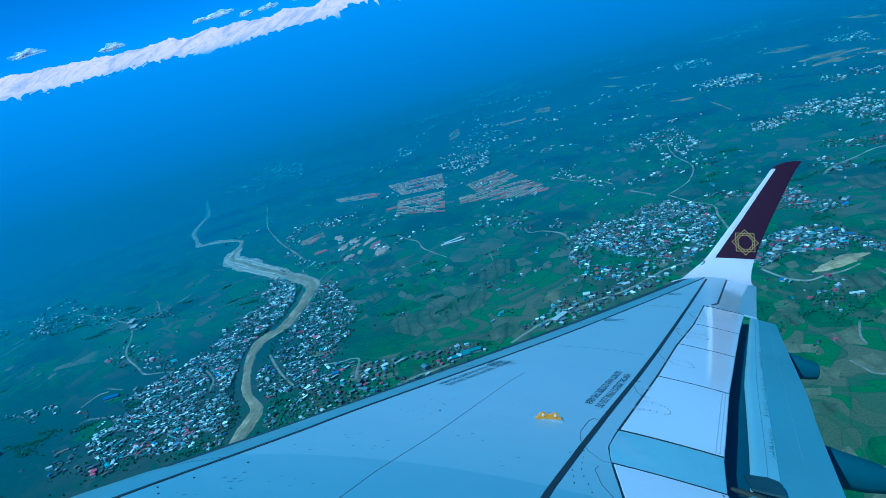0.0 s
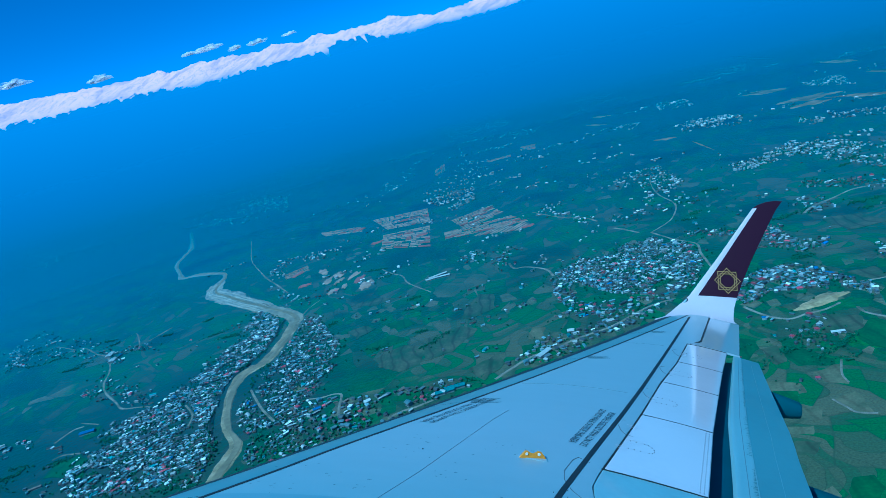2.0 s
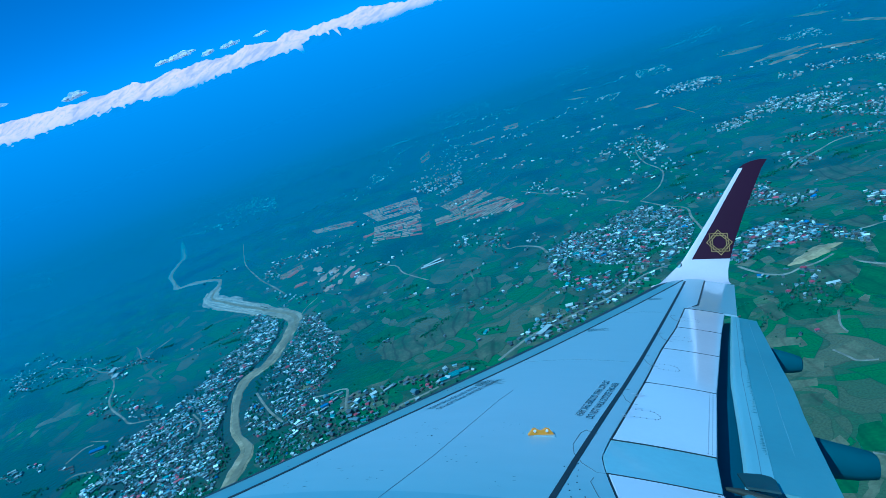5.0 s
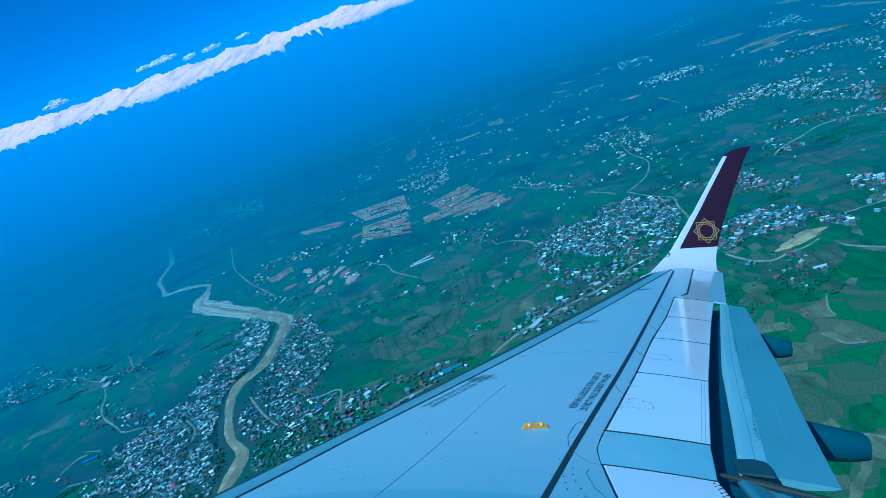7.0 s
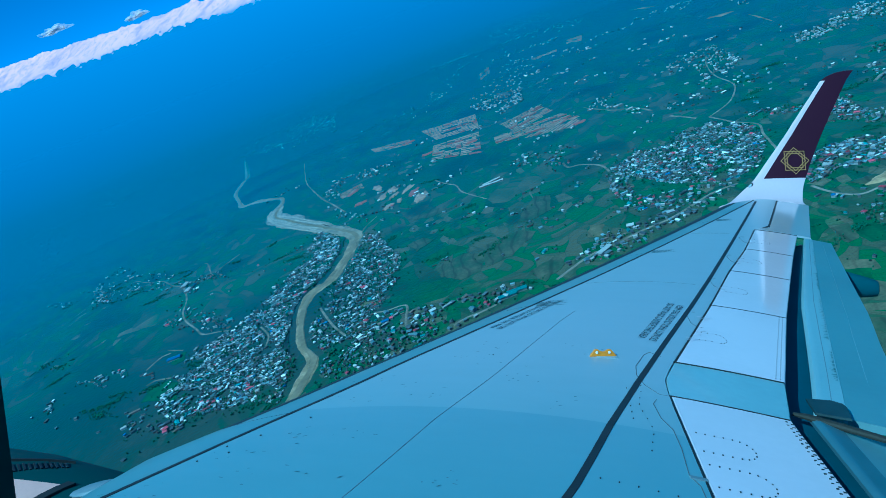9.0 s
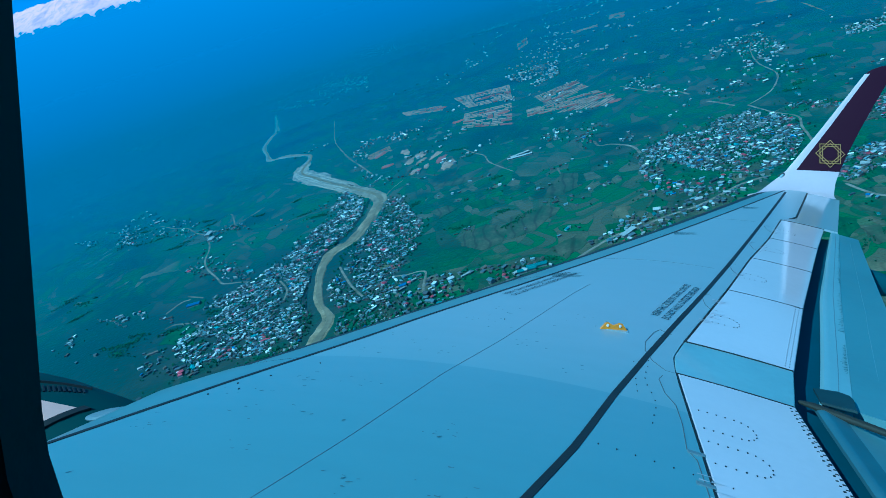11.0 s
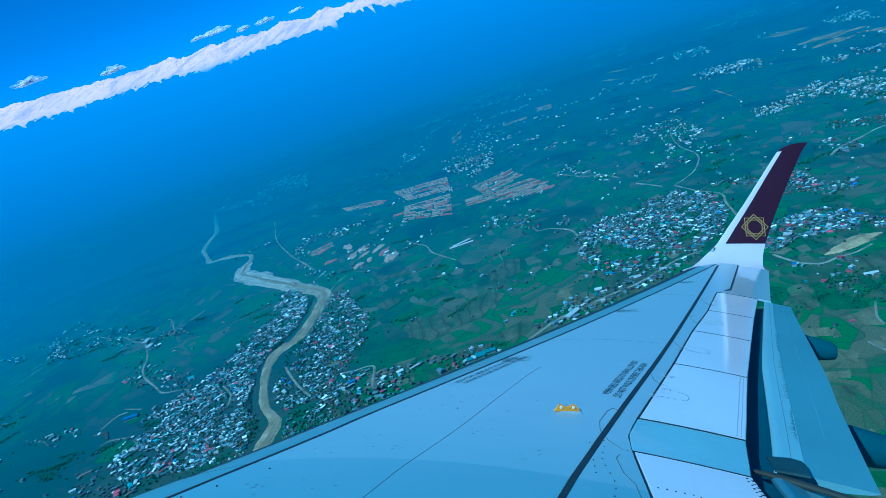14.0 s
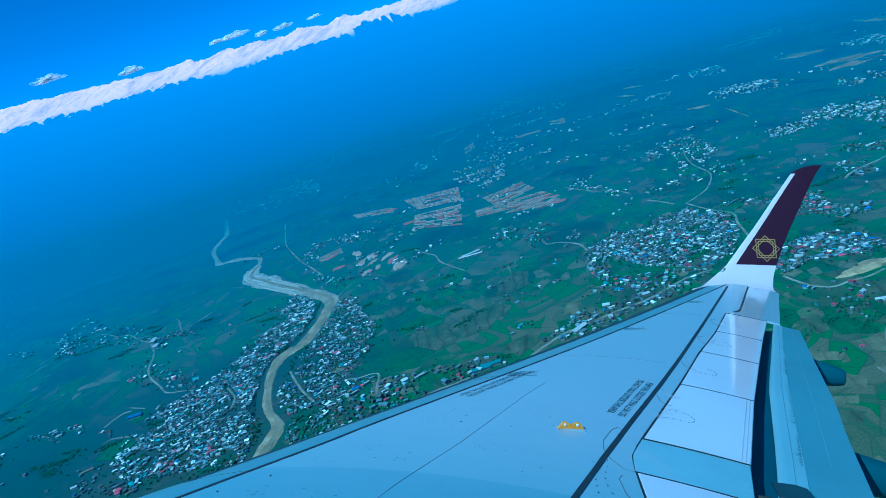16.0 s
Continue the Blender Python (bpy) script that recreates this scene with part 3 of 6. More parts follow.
def cowl_line(name, a, b, w, label):
    """A narrow raised strip laid on the cowl from one place to another."""
    rings = []
    for i in range(9):
        x, t = a[0] + (b[0] - a[0]) * i / 8, a[1] + (b[1] - a[1]) * i / 8
        rings.append([on_cowl(x - w, t, -0.01), on_cowl(x - w, t, 0.016), on_cowl(x + w, t, 0.016), on_cowl(x + w, t, -0.01)])
    part(name, loft(rings), SEAL, engine, label, 0)


cowl_line("cowl_seam", (0.36, 1.64), (0.82, 1.29), 0.011, "black seam ahead of the vent")
cowl_line("pylon_gap", (0.80, 2.36), (1.075, 1.64), 0.028, "black gap under the pylon")
rings = []
for i in range(10):
    s = i / 9
    r = 0.055 * math.sin(math.pi * (0.06 + 0.9 * s)) ** 0.6
    rings.append([(1.28 + 0.40 * s, 5.64 + 2.0 * r * math.cos(a), 0.155 + 0.085 * s + 0.7 * r * math.sin(a)) for a in steps(0, 2 * math.pi, 12)[:-1]])
part("pylon_tail", loft(rings), JOINT, engine)
for i in range(22):                          # a row of slanting vent slots across the top
    s = -0.6 + 1.6 * i / 21
    x, a = 0.51 + 0.32 * s, 1.69 - 0.29 * s
    q = [(x - 0.035, a - 0.035), (x + 0.045, a + 0.035), (x + 0.053, a + 0.022), (x - 0.027, a - 0.048)]
    part("vent_slot", loft([[on_cowl(u, v, h) for u, v in q] for h in (-0.01, 0.006)]), SEAL, engine, "", 0)

GASKET = material("window_gasket", (0.004, 0.004, 0.005), 0.9, 0, 0.9, 6, 60, 0.02)
GASKET.node_tree.nodes["Principled BSDF"].inputs["Specular IOR Level"].default_value = 0.05

# ---- cabin wall with the window that the camera looks through ----
cabin = thing("cabin_wall", "dark cabin side wall with a rounded window opening", "cabin wall", AIR, kind="structure")
WIN = Vector((4.5725, 2.02))


def rounded(hw, hh, r, n=8):
    pts = []
    for cx, cz, a0 in ((hw - r, hh - r, 0), (-hw + r, hh - r, 90), (-hw + r, -hh + r, 180), (hw - r, -hh + r, 270)):
        pts += [(cx + r * math.cos(radians(a0 + 90 * i / n)), cz + r * math.sin(radians(a0 + 90 * i / n))) for i in range(n + 1)]
    return pts


rings = []
for hw, hh, r, y in ((0.27, 0.33, 0.10, 1.880), (0.281, 0.341, 0.105, 1.885), (0.40, 0.45, 0.13, 1.96), (0.46, 0.50, 0.15, 2.0)):
    rings.append([(WIN.x + x - 0.06 * z, y, WIN.y + z) for x, z in rounded(hw, hh, r)])
part("window_gasket", loft(rings, False), GASKET, cabin, "black rubber window gasket")
rings = []
for hw, hh, r, y in ((0.27, 0.33, 0.10, 1.880), (0.275, 0.335, 0.10, 1.862), (0.30, 0.36, 0.11, 1.845), (0.34, 0.40, 0.12, 1.80), (1.0, 1.0, 0.2, 1.78), (1.0, 1.0, 0.2, 1.2), (1.0, 1.0, 0.2, 0.4), (0.3, 0.3, 0.1, 0.35)):
    rings.append([(WIN.x + x - 0.06 * z, y, WIN.y + z) for x, z in rounded(hw, hh, r)])
bm = loft(rings, False)
bm.faces.new([v for v in bm.verts][-len(rings[-1]):])
part("lining", bm, CABIN, cabin)

# ---- the valley ----
def draw_in(d):
    """How near a place at distance d is built: true up to 2.5 km, the far land is drawn in towards the camera to keep
    its view, and so climbs to the mountains' rim.
    """
    return (d if d < 2500 else 2500 + 2250 * (1 - math.exp(-(d - 2500) / 2250))) / d


def bowl(x, y, h=0.0):
    """A place in the valley, in metres from the point below the seat."""
    k = draw_in(math.sqrt(x * x + y * y + ALT * ALT))
    return Vector((x * k, y * k, ALT + (h - ALT) * k))


def plan_nodes(nt):
    uv = nt.nodes.new("ShaderNodeUVMap")
    uv.uv_map = "plan"
    return uv.outputs[0]


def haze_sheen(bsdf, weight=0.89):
    """Blue sheen painted on land and roofs as haze, stronger at low viewing angles."""
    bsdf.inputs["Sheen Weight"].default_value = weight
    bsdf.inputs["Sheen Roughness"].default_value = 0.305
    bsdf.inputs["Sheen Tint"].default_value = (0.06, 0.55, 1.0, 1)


def mixer(nt, kind, a, b, fac=None):
    m = nt.nodes.new("ShaderNodeMix")
    m.data_type, m.blend_type = "RGBA", kind
    for sock, v in ((m.inputs[6], a), (m.inputs[7], b), (m.inputs[0], fac)):
        if v is None:
            continue
        if isinstance(v, (tuple, float, int)):
            sock.default_value = v if not isinstance(v, tuple) else (*v, 1)
        else:
            nt.links.new(v, sock)
    return m.outputs[2]


def ramp_of(nt, src, stops, hard=False):
    r = nt.nodes.new("ShaderNodeValToRGB")
    r.color_ramp.interpolation = "CONSTANT" if hard else "LINEAR"
    while len(r.color_ramp.elements) < len(stops):
        r.color_ramp.elements.new(0.5)
    for e, (p, c) in zip(r.color_ramp.elements, stops):
        e.position, e.color = p, (*c, 1) if isinstance(c, tuple) else (c, c, c, 1)
    nt.links.new(src, r.inputs[0])
    return r.outputs[0]


# fields: bent parcels on the flat, terraces on the gentle slopes
def valley_material():
    m = bpy.data.materials.new("valley_fields")
    m.use_nodes = True
    nt = m.node_tree
    bsdf = nt.nodes["Principled BSDF"]
    plan = plan_nodes(nt)

    def tex(kind, scale, vec=plan, **kw):
        n = nt.nodes.new(kind)
        n.inputs["Scale"].default_value = scale
        for k, v in kw.items():
            n.inputs[k].default_value = v
        nt.links.new(vec, n.inputs["Vector"])
        return n
    # bent, slanting parcels
    warp = tex("ShaderNodeTexNoise", 6.0, Detail=1.5)
    sub = nt.nodes.new("ShaderNodeVectorMath")
    sub.operation = "MULTIPLY_ADD"
    sub.inputs[1].default_value = (0.055, 0.055, 0)
    nt.links.new(warp.outputs["Color"], sub.inputs[0])
    nt.links.new(plan, sub.inputs[2])
    mp = nt.nodes.new("ShaderNodeMapping")
    mp.inputs["Rotation"].default_value, mp.inputs["Scale"].default_value = (0, 0, 0.55), (1.0, 0.62, 1)
    nt.links.new(sub.outputs[0], mp.inputs["Vector"])
    cells = tex("ShaderNodeTexVoronoi", 17.0, mp.outputs[0])
    edge = tex("ShaderNodeTexVoronoi", 17.0, mp.outputs[0])
    edge.feature = "DISTANCE_TO_EDGE"
    inner = tex("ShaderNodeTexVoronoi", 61.0, mp.outputs[0])
    small = tex("ShaderNodeTexVoronoi", 44.0, mp.outputs[0])
    region = tex("ShaderNodeTexNoise", 3.1, Detail=2.0)
    which = mixer(nt, "MIX", cells.outputs["Color"], small.outputs["Color"], ramp_of(nt, region.outputs["Fac"], [(0.47, 0.0), (0.475, 1.0)]))
    sep = nt.nodes.new("ShaderNodeSeparateColor")
    nt.links.new(which, sep.inputs[0])
    sep2 = nt.nodes.new("ShaderNodeSeparateColor")
    nt.links.new(inner.outputs["Color"], sep2.inputs[0])
    crop = ramp_of(nt, sep.outputs[0], [(0.0, (0.018, 0.130, 0.014)), (0.20, (0.032, 0.160, 0.018)), (0.38, (0.034, 0.088, 0.030)), (0.55, (0.075, 0.100, 0.048)),
                                        (0.68, (0.20, 0.185, 0.115)), (0.80, (0.090, 0.102, 0.056)), (0.90, (0.030, 0.070, 0.028))], True)
    crop = mixer(nt, "MULTIPLY", crop, ramp_of(nt, sep2.outputs[1], [(0, 0.72), (1, 1.0)]), 1.0)
    # broad moods: meadow regions, orchards, scrub
    broad = tex("ShaderNodeTexNoise", 1.7, Detail=4.0, Distortion=0.4)
    meadow = ramp_of(nt, broad.outputs["Fac"], [(0.38, 0.15), (0.54, 1.0)])
    crop = mixer(nt, "MIX", crop, (0.028, 0.085, 0.032), mixer(nt, "MULTIPLY", meadow, (0.42, 0.42, 0.42), 1.0))
    fine = tex("ShaderNodeTexNoise", 95.0, Detail=6.0)
    crop = mixer(nt, "MULTIPLY", crop, ramp_of(nt, fine.outputs["Fac"], [(0.3, 0.66), (0.7, 1.08)]), 1.0)
    # terraces that follow the slope
    hill = tex("ShaderNodeTexNoise", 3.4, Detail=1.6, Distortion=0.5)

    def maths(op, a, b=0.0):
        n = nt.nodes.new("ShaderNodeMath")
        n.operation = op
        for sock, v in zip(n.inputs, (a, b)):
            if isinstance(v, float):
                sock.default_value = v
            else:
                nt.links.new(v, sock)
        return n.outputs[0]
    level = maths("MULTIPLY", hill.outputs["Fac"], 30.0)
    step = maths("FLOOR", level)
    sides = nt.nodes.new("ShaderNodeSeparateColor")
    nt.links.new(cells.outputs["Color"], sides.inputs[0])
    pick = nt.nodes.new("ShaderNodeTexWhiteNoise")
    pick.noise_dimensions = "1D"
    nt.links.new(maths("ADD", step, maths("MULTIPLY", sides.outputs[1], 40.0)), pick.inputs["W"])
    terrace = ramp_of(nt, pick.outputs["Value"], [(0.0, (0.028, 0.110, 0.022)), (0.28, (0.045, 0.085, 0.036)), (0.5, (0.055, 0.085, 0.040)), (0.68, (0.085, 0.096, 0.052)), (0.86, (0.066, 0.086, 0.044))], True)
    bund = ramp_of(nt, maths("FRACT", level), [(0.0, 0.62), (0.08, 1.0)])
    terrace = mixer(nt, "MULTIPLY", terrace, bund, 1.0)
    slope = tex("ShaderNodeTexNoise", 1.3, Detail=3.0)
    crop = mixer(nt, "MIX", crop, terrace, ramp_of(nt, slope.outputs["Fac"], [(0.44, 0.0), (0.49, 1.0)]))
    grain = tex("ShaderNodeTexNoise", 330.0, Detail=4.0)
    crop = mixer(nt, "MULTIPLY", crop, ramp_of(nt, grain.outputs["Fac"], [(0.32, 0.66), (0.62, 1.08)]), 1.0)
    # balks and hedges between parcels
    hedge = ramp_of(nt, edge.outputs["Distance"], [(0.008, 1.0), (0.022, 0.0)])
    crop = mixer(nt, "MIX", crop, (0.030, 0.050, 0.025), mixer(nt, "MULTIPLY", hedge, (0.55, 0.55, 0.55), 1.0))
    wood = tex("ShaderNodeTexNoise", 4.2, Detail=7.0, Distortion=0.7)
    tilled = nt.nodes.new("ShaderNodeVectorMath")          # open fields with no wood
    tilled.operation, tilled.inputs[1].default_value = "DISTANCE", (0.40, 0.78, 0)
    nt.links.new(plan, tilled.inputs[0])
    crop = mixer(nt, "MIX", crop, (0.022, 0.040, 0.020), mixer(nt, "MULTIPLY", ramp_of(nt, wood.outputs["Fac"], [(0.545, 0.0), (0.64, 0.82)]), ramp_of(nt, tilled.outputs["Value"], [(0.30, 0.0), (0.42, 1.0)]), 1.0))
    # darker fields west of the town
    away = nt.nodes.new("ShaderNodeVectorMath")
    away.operation, away.inputs[1].default_value = "DISTANCE", (-1.25, 0.95, 0)
    nt.links.new(sub.outputs[0], away.inputs[0])
    dark_west = ramp_of(nt, maths("ADD", away.outputs["Value"], maths("MULTIPLY", broad.outputs["Fac"], 0.5)), [(0.60, 0.9), (1.05, 0.0)])
    crop = mixer(nt, "MIX", crop, (0.014, 0.036, 0.022), dark_west)
    # shade of yards, lanes and gardens under the river town, painted into the ground
    core = nt.nodes.new("ShaderNodeVectorMath")
    core.operation, core.inputs[1].default_value = "DISTANCE", (-0.72, 1.40, 0)
    nt.links.new(sub.outputs[0], core.inputs[0])
    yard_shade = ramp_of(nt, maths("ADD", core.outputs["Value"], maths("MULTIPLY", wood.outputs["Fac"], 0.4)), [(0.42, 0.8), (0.66, 0.0)])
    crop = mixer(nt, "MIX", crop, (0.024, 0.040, 0.036), yard_shade)
    nt.links.new(crop, bsdf.inputs["Base Color"])
    bsdf.inputs["Roughness"].default_value = 0.85
    # the plain lies level whatever the drawn-in shape of the far land
    flat = nt.nodes.new("ShaderNodeCombineXYZ")
    flat.inputs[2].default_value = 1.0
    b = nt.nodes.new("ShaderNodeBump")
    b.inputs["Strength"].default_value, b.inputs["Distance"].default_value = 0.35, 3.0
    nt.links.new(fine.outputs["Fac"], b.inputs["Height"])
    nt.links.new(flat.outputs[0], b.inputs["Normal"])
    nt.links.new(b.outputs[0], bsdf.inputs["Normal"])
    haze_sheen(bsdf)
    return m


def earth(name, stops, scale, rough=0.9, sheen=0.4, rows=0.0):
    """Bare ground, sand, road, crop or water, coloured by a noise over the plan; rows: how dark the furrows and terrace edges are."""
    m = bpy.data.materials.new(name)
    m.use_nodes = True
    nt = m.node_tree
    bsdf = nt.nodes["Principled BSDF"]
    n, f = nt.nodes.new("ShaderNodeTexNoise"), nt.nodes.new("ShaderNodeTexNoise")
    for node, s in ((n, scale), (f, scale * 6)):
        node.inputs["Scale"].default_value, node.inputs["Detail"].default_value = s, 6
        nt.links.new(plan_nodes(nt), node.inputs["Vector"])
    c = ramp_of(nt, n.outputs["Fac"], stops)
    c = mixer(nt, "MULTIPLY", c, ramp_of(nt, f.outputs["Fac"], [(0.3, 0.7), (0.7, 1.05)]), 1.0)
    if rows:
        w = nt.nodes.new("ShaderNodeTexWave")
        w.inputs["Scale"].default_value, w.inputs["Distortion"].default_value, w.inputs["Detail"].default_value, w.inputs["Detail Scale"].default_value = 11.0, 9.0, 2.0, 0.6
        nt.links.new(plan_nodes(nt), w.inputs["Vector"])
        c = mixer(nt, "MULTIPLY", c, ramp_of(nt, w.outputs["Fac"], [(0.0, 1.0 - rows), (0.16, 1.0), (0.75, 1.0), (1.0, 1.12)]), 1.0)
    nt.links.new(c, bsdf.inputs["Base Color"])
    bsdf.inputs["Roughness"].default_value = rough
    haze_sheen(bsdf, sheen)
    return m


LAND = valley_material()
def paler_upstream(m, far_colour):
    """Sand turns paler and greyer in the upper course: distance haze put into the colour."""
    nt = m.node_tree
    bsdf = nt.nodes["Principled BSDF"]
    sep = nt.nodes.new("ShaderNodeSeparateXYZ")
    nt.links.new(plan_nodes(nt), sep.inputs[0])
    half = nt.nodes.new("ShaderNodeMath")
    half.operation, half.inputs[1].default_value = "MULTIPLY", 0.25
    nt.links.new(sep.outputs[1], half.inputs[0])
    grain = nt.nodes.new("ShaderNodeTexNoise")
    grain.inputs["Scale"].default_value, grain.inputs["Detail"].default_value = 60, 6
    nt.links.new(plan_nodes(nt), grain.inputs["Vector"])
    hazy_sand = mixer(nt, "MULTIPLY", far_colour, ramp_of(nt, grain.outputs["Fac"], [(0.36, 0.5), (0.6, 1.1)]), 1.0)
    old = bsdf.inputs["Base Color"].links[0].from_socket
    nt.links.new(mixer(nt, "MIX", old, hazy_sand, ramp_of(nt, half.outputs[0], [(0.44, 0.0), (0.60, 0.9)])), bsdf.inputs["Base Color"])
    return m


SAND = earth("river_sand", [(0.36, (0.15, 0.14, 0.09)), (0.5, (0.23, 0.20, 0.12)), (0.64, (0.34, 0.30, 0.20))], 24, 0.9, 0.5)
GRAVEL = earth("pale_gravel", [(0.36, (0.26, 0.25, 0.19)), (0.64, (0.42, 0.40, 0.33))], 40, 0.9, 0.6)
WATER = earth("silty_water", [(0.3, (0.16, 0.148, 0.095)), (0.7, (0.25, 0.222, 0.145))], 12, 0.5, 0.25)
ROAD = earth("dusty_road", [(0.34, (0.09, 0.10, 0.075)), (0.5, (0.19, 0.185, 0.155)), (0.66, (0.28, 0.27, 0.23))], 26)
paler_upstream(SAND, (0.25, 0.27, 0.26))
CLAY = earth("dried_clay", [(0.3, (0.22, 0.18, 0.14)), (0.7, (0.40, 0.32, 0.26))], 30)
BRICK = earth("brick_dust", [(0.3, (0.19, 0.09, 0.09)), (0.7, (0.28, 0.14, 0.13))], 40)
FALLOW = earth("fallow_soil", [(0.35, (0.07, 0.085, 0.06)), (0.5, (0.17, 0.15, 0.11)), (0.65, (0.27, 0.235, 0.18))], 14)
STUBBLE = earth("stubble", [(0.3, (0.080, 0.098, 0.056)), (0.7, (0.150, 0.148, 0.090))], 40, rows=0.25)
YOUNG = earth("young_crop", [(0.32, (0.016, 0.070, 0.018)), (0.7, (0.024, 0.108, 0.022))], 30, sheen=0.7, rows=0.2)
MEADOW = earth("meadow_grass", [(0.3, (0.018, 0.062, 0.020)), (0.7, (0.026, 0.095, 0.026))], 30, sheen=0.7, rows=0.2)
TILLED = earth("tilled_soil", [(0.32, (0.036, 0.074, 0.032)), (0.5, (0.058, 0.080, 0.044)), (0.7, (0.090, 0.102, 0.060))], 24, sheen=0.7, rows=0.4)
BANK = earth("quarry_sand", [(0.34, (0.20, 0.17, 0.09)), (0.66, (0.46, 0.38, 0.22))], 32)


def sheet(name, verts, faces, mats, plan=None, idx=None):
    me = bpy.data.meshes.new(name)
    me.from_pydata(verts, [], faces)
    for m in mats:
        me.materials.append(m)
    if plan is not None:
        layer = me.uv_layers.new(name="plan")
        loops = np.empty(len(me.loops), np.int32)
        me.loops.foreach_get("vertex_index", loops)
        layer.data.foreach_set("uv", np.asarray(plan, np.float32)[loops].ravel())
    if idx is not None:
        me.polygons.foreach_set("material_index", np.asarray(idx, np.int32))
    me.update()
    return me


verts, plan, faces = [], [], []
RADII = [0.0] + [90 * 1.05 ** i for i in range(124)]
SPOKES = 180
for d in RADII:
    for j in range(SPOKES):
        a = 2 * math.pi * j / SPOKES
        x, y = d * math.sin(a), d * math.cos(a)
        verts.append(bowl(x, y))
        plan.append((x / 1000, y / 1000))
for i in range(len(RADII) - 1):
    for j in range(SPOKES):
        k = (j + 1) % SPOKES
        faces.append((i * SPOKES + j, i * SPOKES + k, (i + 1) * SPOKES + k, (i + 1) * SPOKES + j))
ground = new("ground", sheet("ground", verts, faces, [LAND], plan))
tagged(ground, "patchwork of green and brown valley fields", "ground", kind="structure")


def curve_through(pts, n=10):
    out = []
    for i in range(len(pts) - 1):
        p0, p1, p2, p3 = pts[max(i - 1, 0)], pts[i], pts[i + 1], pts[min(i + 2, len(pts) - 1)]
        for j in range(n):
            t = j / n
            out.append(tuple(0.5 * (2 * b + (c - a) * t + (2 * a - 5 * b + 4 * c - d) * t * t + (3 * b - a - 3 * c + d) * t ** 3) for a, b, c, d in zip(p0, p1, p2, p3)))
    return out + [pts[-1]]


def ribbon(name, pts, width, mat, lift, label, category, n=10, ragged=0.0, side=0.0, parent=None, kind="structure"):
    """A strip that lies on the plain along pts, with a shoulder on both sides."""
    mid = curve_through(pts, n)
    verts, plan, faces = [], [], []
    for i, p in enumerate(mid):
        a, b = Vector(mid[max(i - 1, 0)][:2]), Vector(mid[min(i + 1, len(mid) - 1)][:2])
        d = (b - a).normalized()
        w = (p[2] if width is None else width(i / (len(mid) - 1)) if callable(width) else width) / 2
        nl, nr = (1 + ragged * noise.noise((p[0] * 0.013, p[1] * 0.013, s)) + 0.5 * ragged * noise.noise((p[0] * 0.04, p[1] * 0.04, s)) for s in (1.7, 7.7))
        for off, h in ((-w * nl - 1.5, 0.0), (-w * nl, lift), (w * nr, lift), (w * nr + 1.5, 0.0)):
            x, y = p[0] - d.y * (off + side), p[1] + d.x * (off + side)
            verts.append(bowl(x, y, h))
            plan.append((x / 1000, y / 1000))
    for i in range(len(mid) - 1):
        faces += [(4 * i + j, 4 * i + j + 1, 4 * i + j + 5, 4 * i + j + 4) for j in range(3)]
    ob = new(name, sheet(name, verts, faces, [mat], plan))
    if parent:
        ob.parent = parent
        return tagged(ob, label)
    return tagged(ob, label, category, kind=kind)


RIVER = [(-1823, 4175, 17), (-1607, 3630, 30), (-1570, 3441, 33), (-1519, 3209, 27), (-1420, 2995, 21), (-1350, 2865, 35), (-1295, 2867, 60), (-1209, 2820, 37),
         (-1131, 2760, 23), (-1102, 2680, 20), (-1094, 2594, 48), (-1069, 2470, 95), (-987, 2364, 110), (-881, 2230, 82), (-767, 2098, 72), (-671, 1990, 58),
         (-622, 1909, 44), (-615, 1843, 38), (-614, 1764, 37), (-621, 1686, 38), (-632, 1611, 42), (-657, 1573, 48), (-675, 1533, 35), (-675, 1474, 23),
         (-656, 1385, 18), (-635, 1306, 18), (-608, 1247, 25), (-579, 1201, 26), (-570, 1165, 35), (-573, 1122, 38), (-579, 1083, 28), (-583, 1045, 25),
         (-593, 991, 24)]      # x, y, width of the bed
RIVER = [(x, y, w * 0.86) for x, y, w in RIVER]
ribbon("river_bed", RIVER, None, SAND, 0.6, "pale sandy winding river bed", "river", 16, 0.45)
ribbon("water", RIVER, lambda s: 7 + 8 * s, WATER, 1.3, "narrow silty brown river channel", "river", 12, 0.7, 4)
for i, side in enumerate((-30, -19, -9, 14, 24)):       # braids of dry gravel where the bed is wide
    ribbon("gravel_bar", [(x + 5 * math.sin(1.7 * k + i), y + 7 * math.sin(2.3 * k + 2 * i)) for k, (x, y, w) in enumerate(RIVER[10:15])], 6, GRAVEL, 1.0, "pale gravel bar in the river bed", "river", 14, 0.8, side)

CANAL = earth("dark_canal", [(0.3, (0.02, 0.03, 0.03)), (0.7, (0.04, 0.05, 0.045))], 20, 0.4, 0.2)
ribbon("canal", [(-660, 1930), (-655, 1800), (-662, 1680), (-690, 1590), (-706, 1530), (-702, 1460), (-684, 1370), (-662, 1290), (-636, 1215), (-612, 1150)], 8, CANAL, 0.7, "dark narrow canal beside the river", "canal", 10, 0.2)

ROAD_LINES = []


def road(pts, width):
    ROAD_LINES.append(pts)
    ribbon("road", pts, min(width, 11) * 0.42, ROAD, 0.4, "pale dusty country road between fields", "road", 8, 0.25)


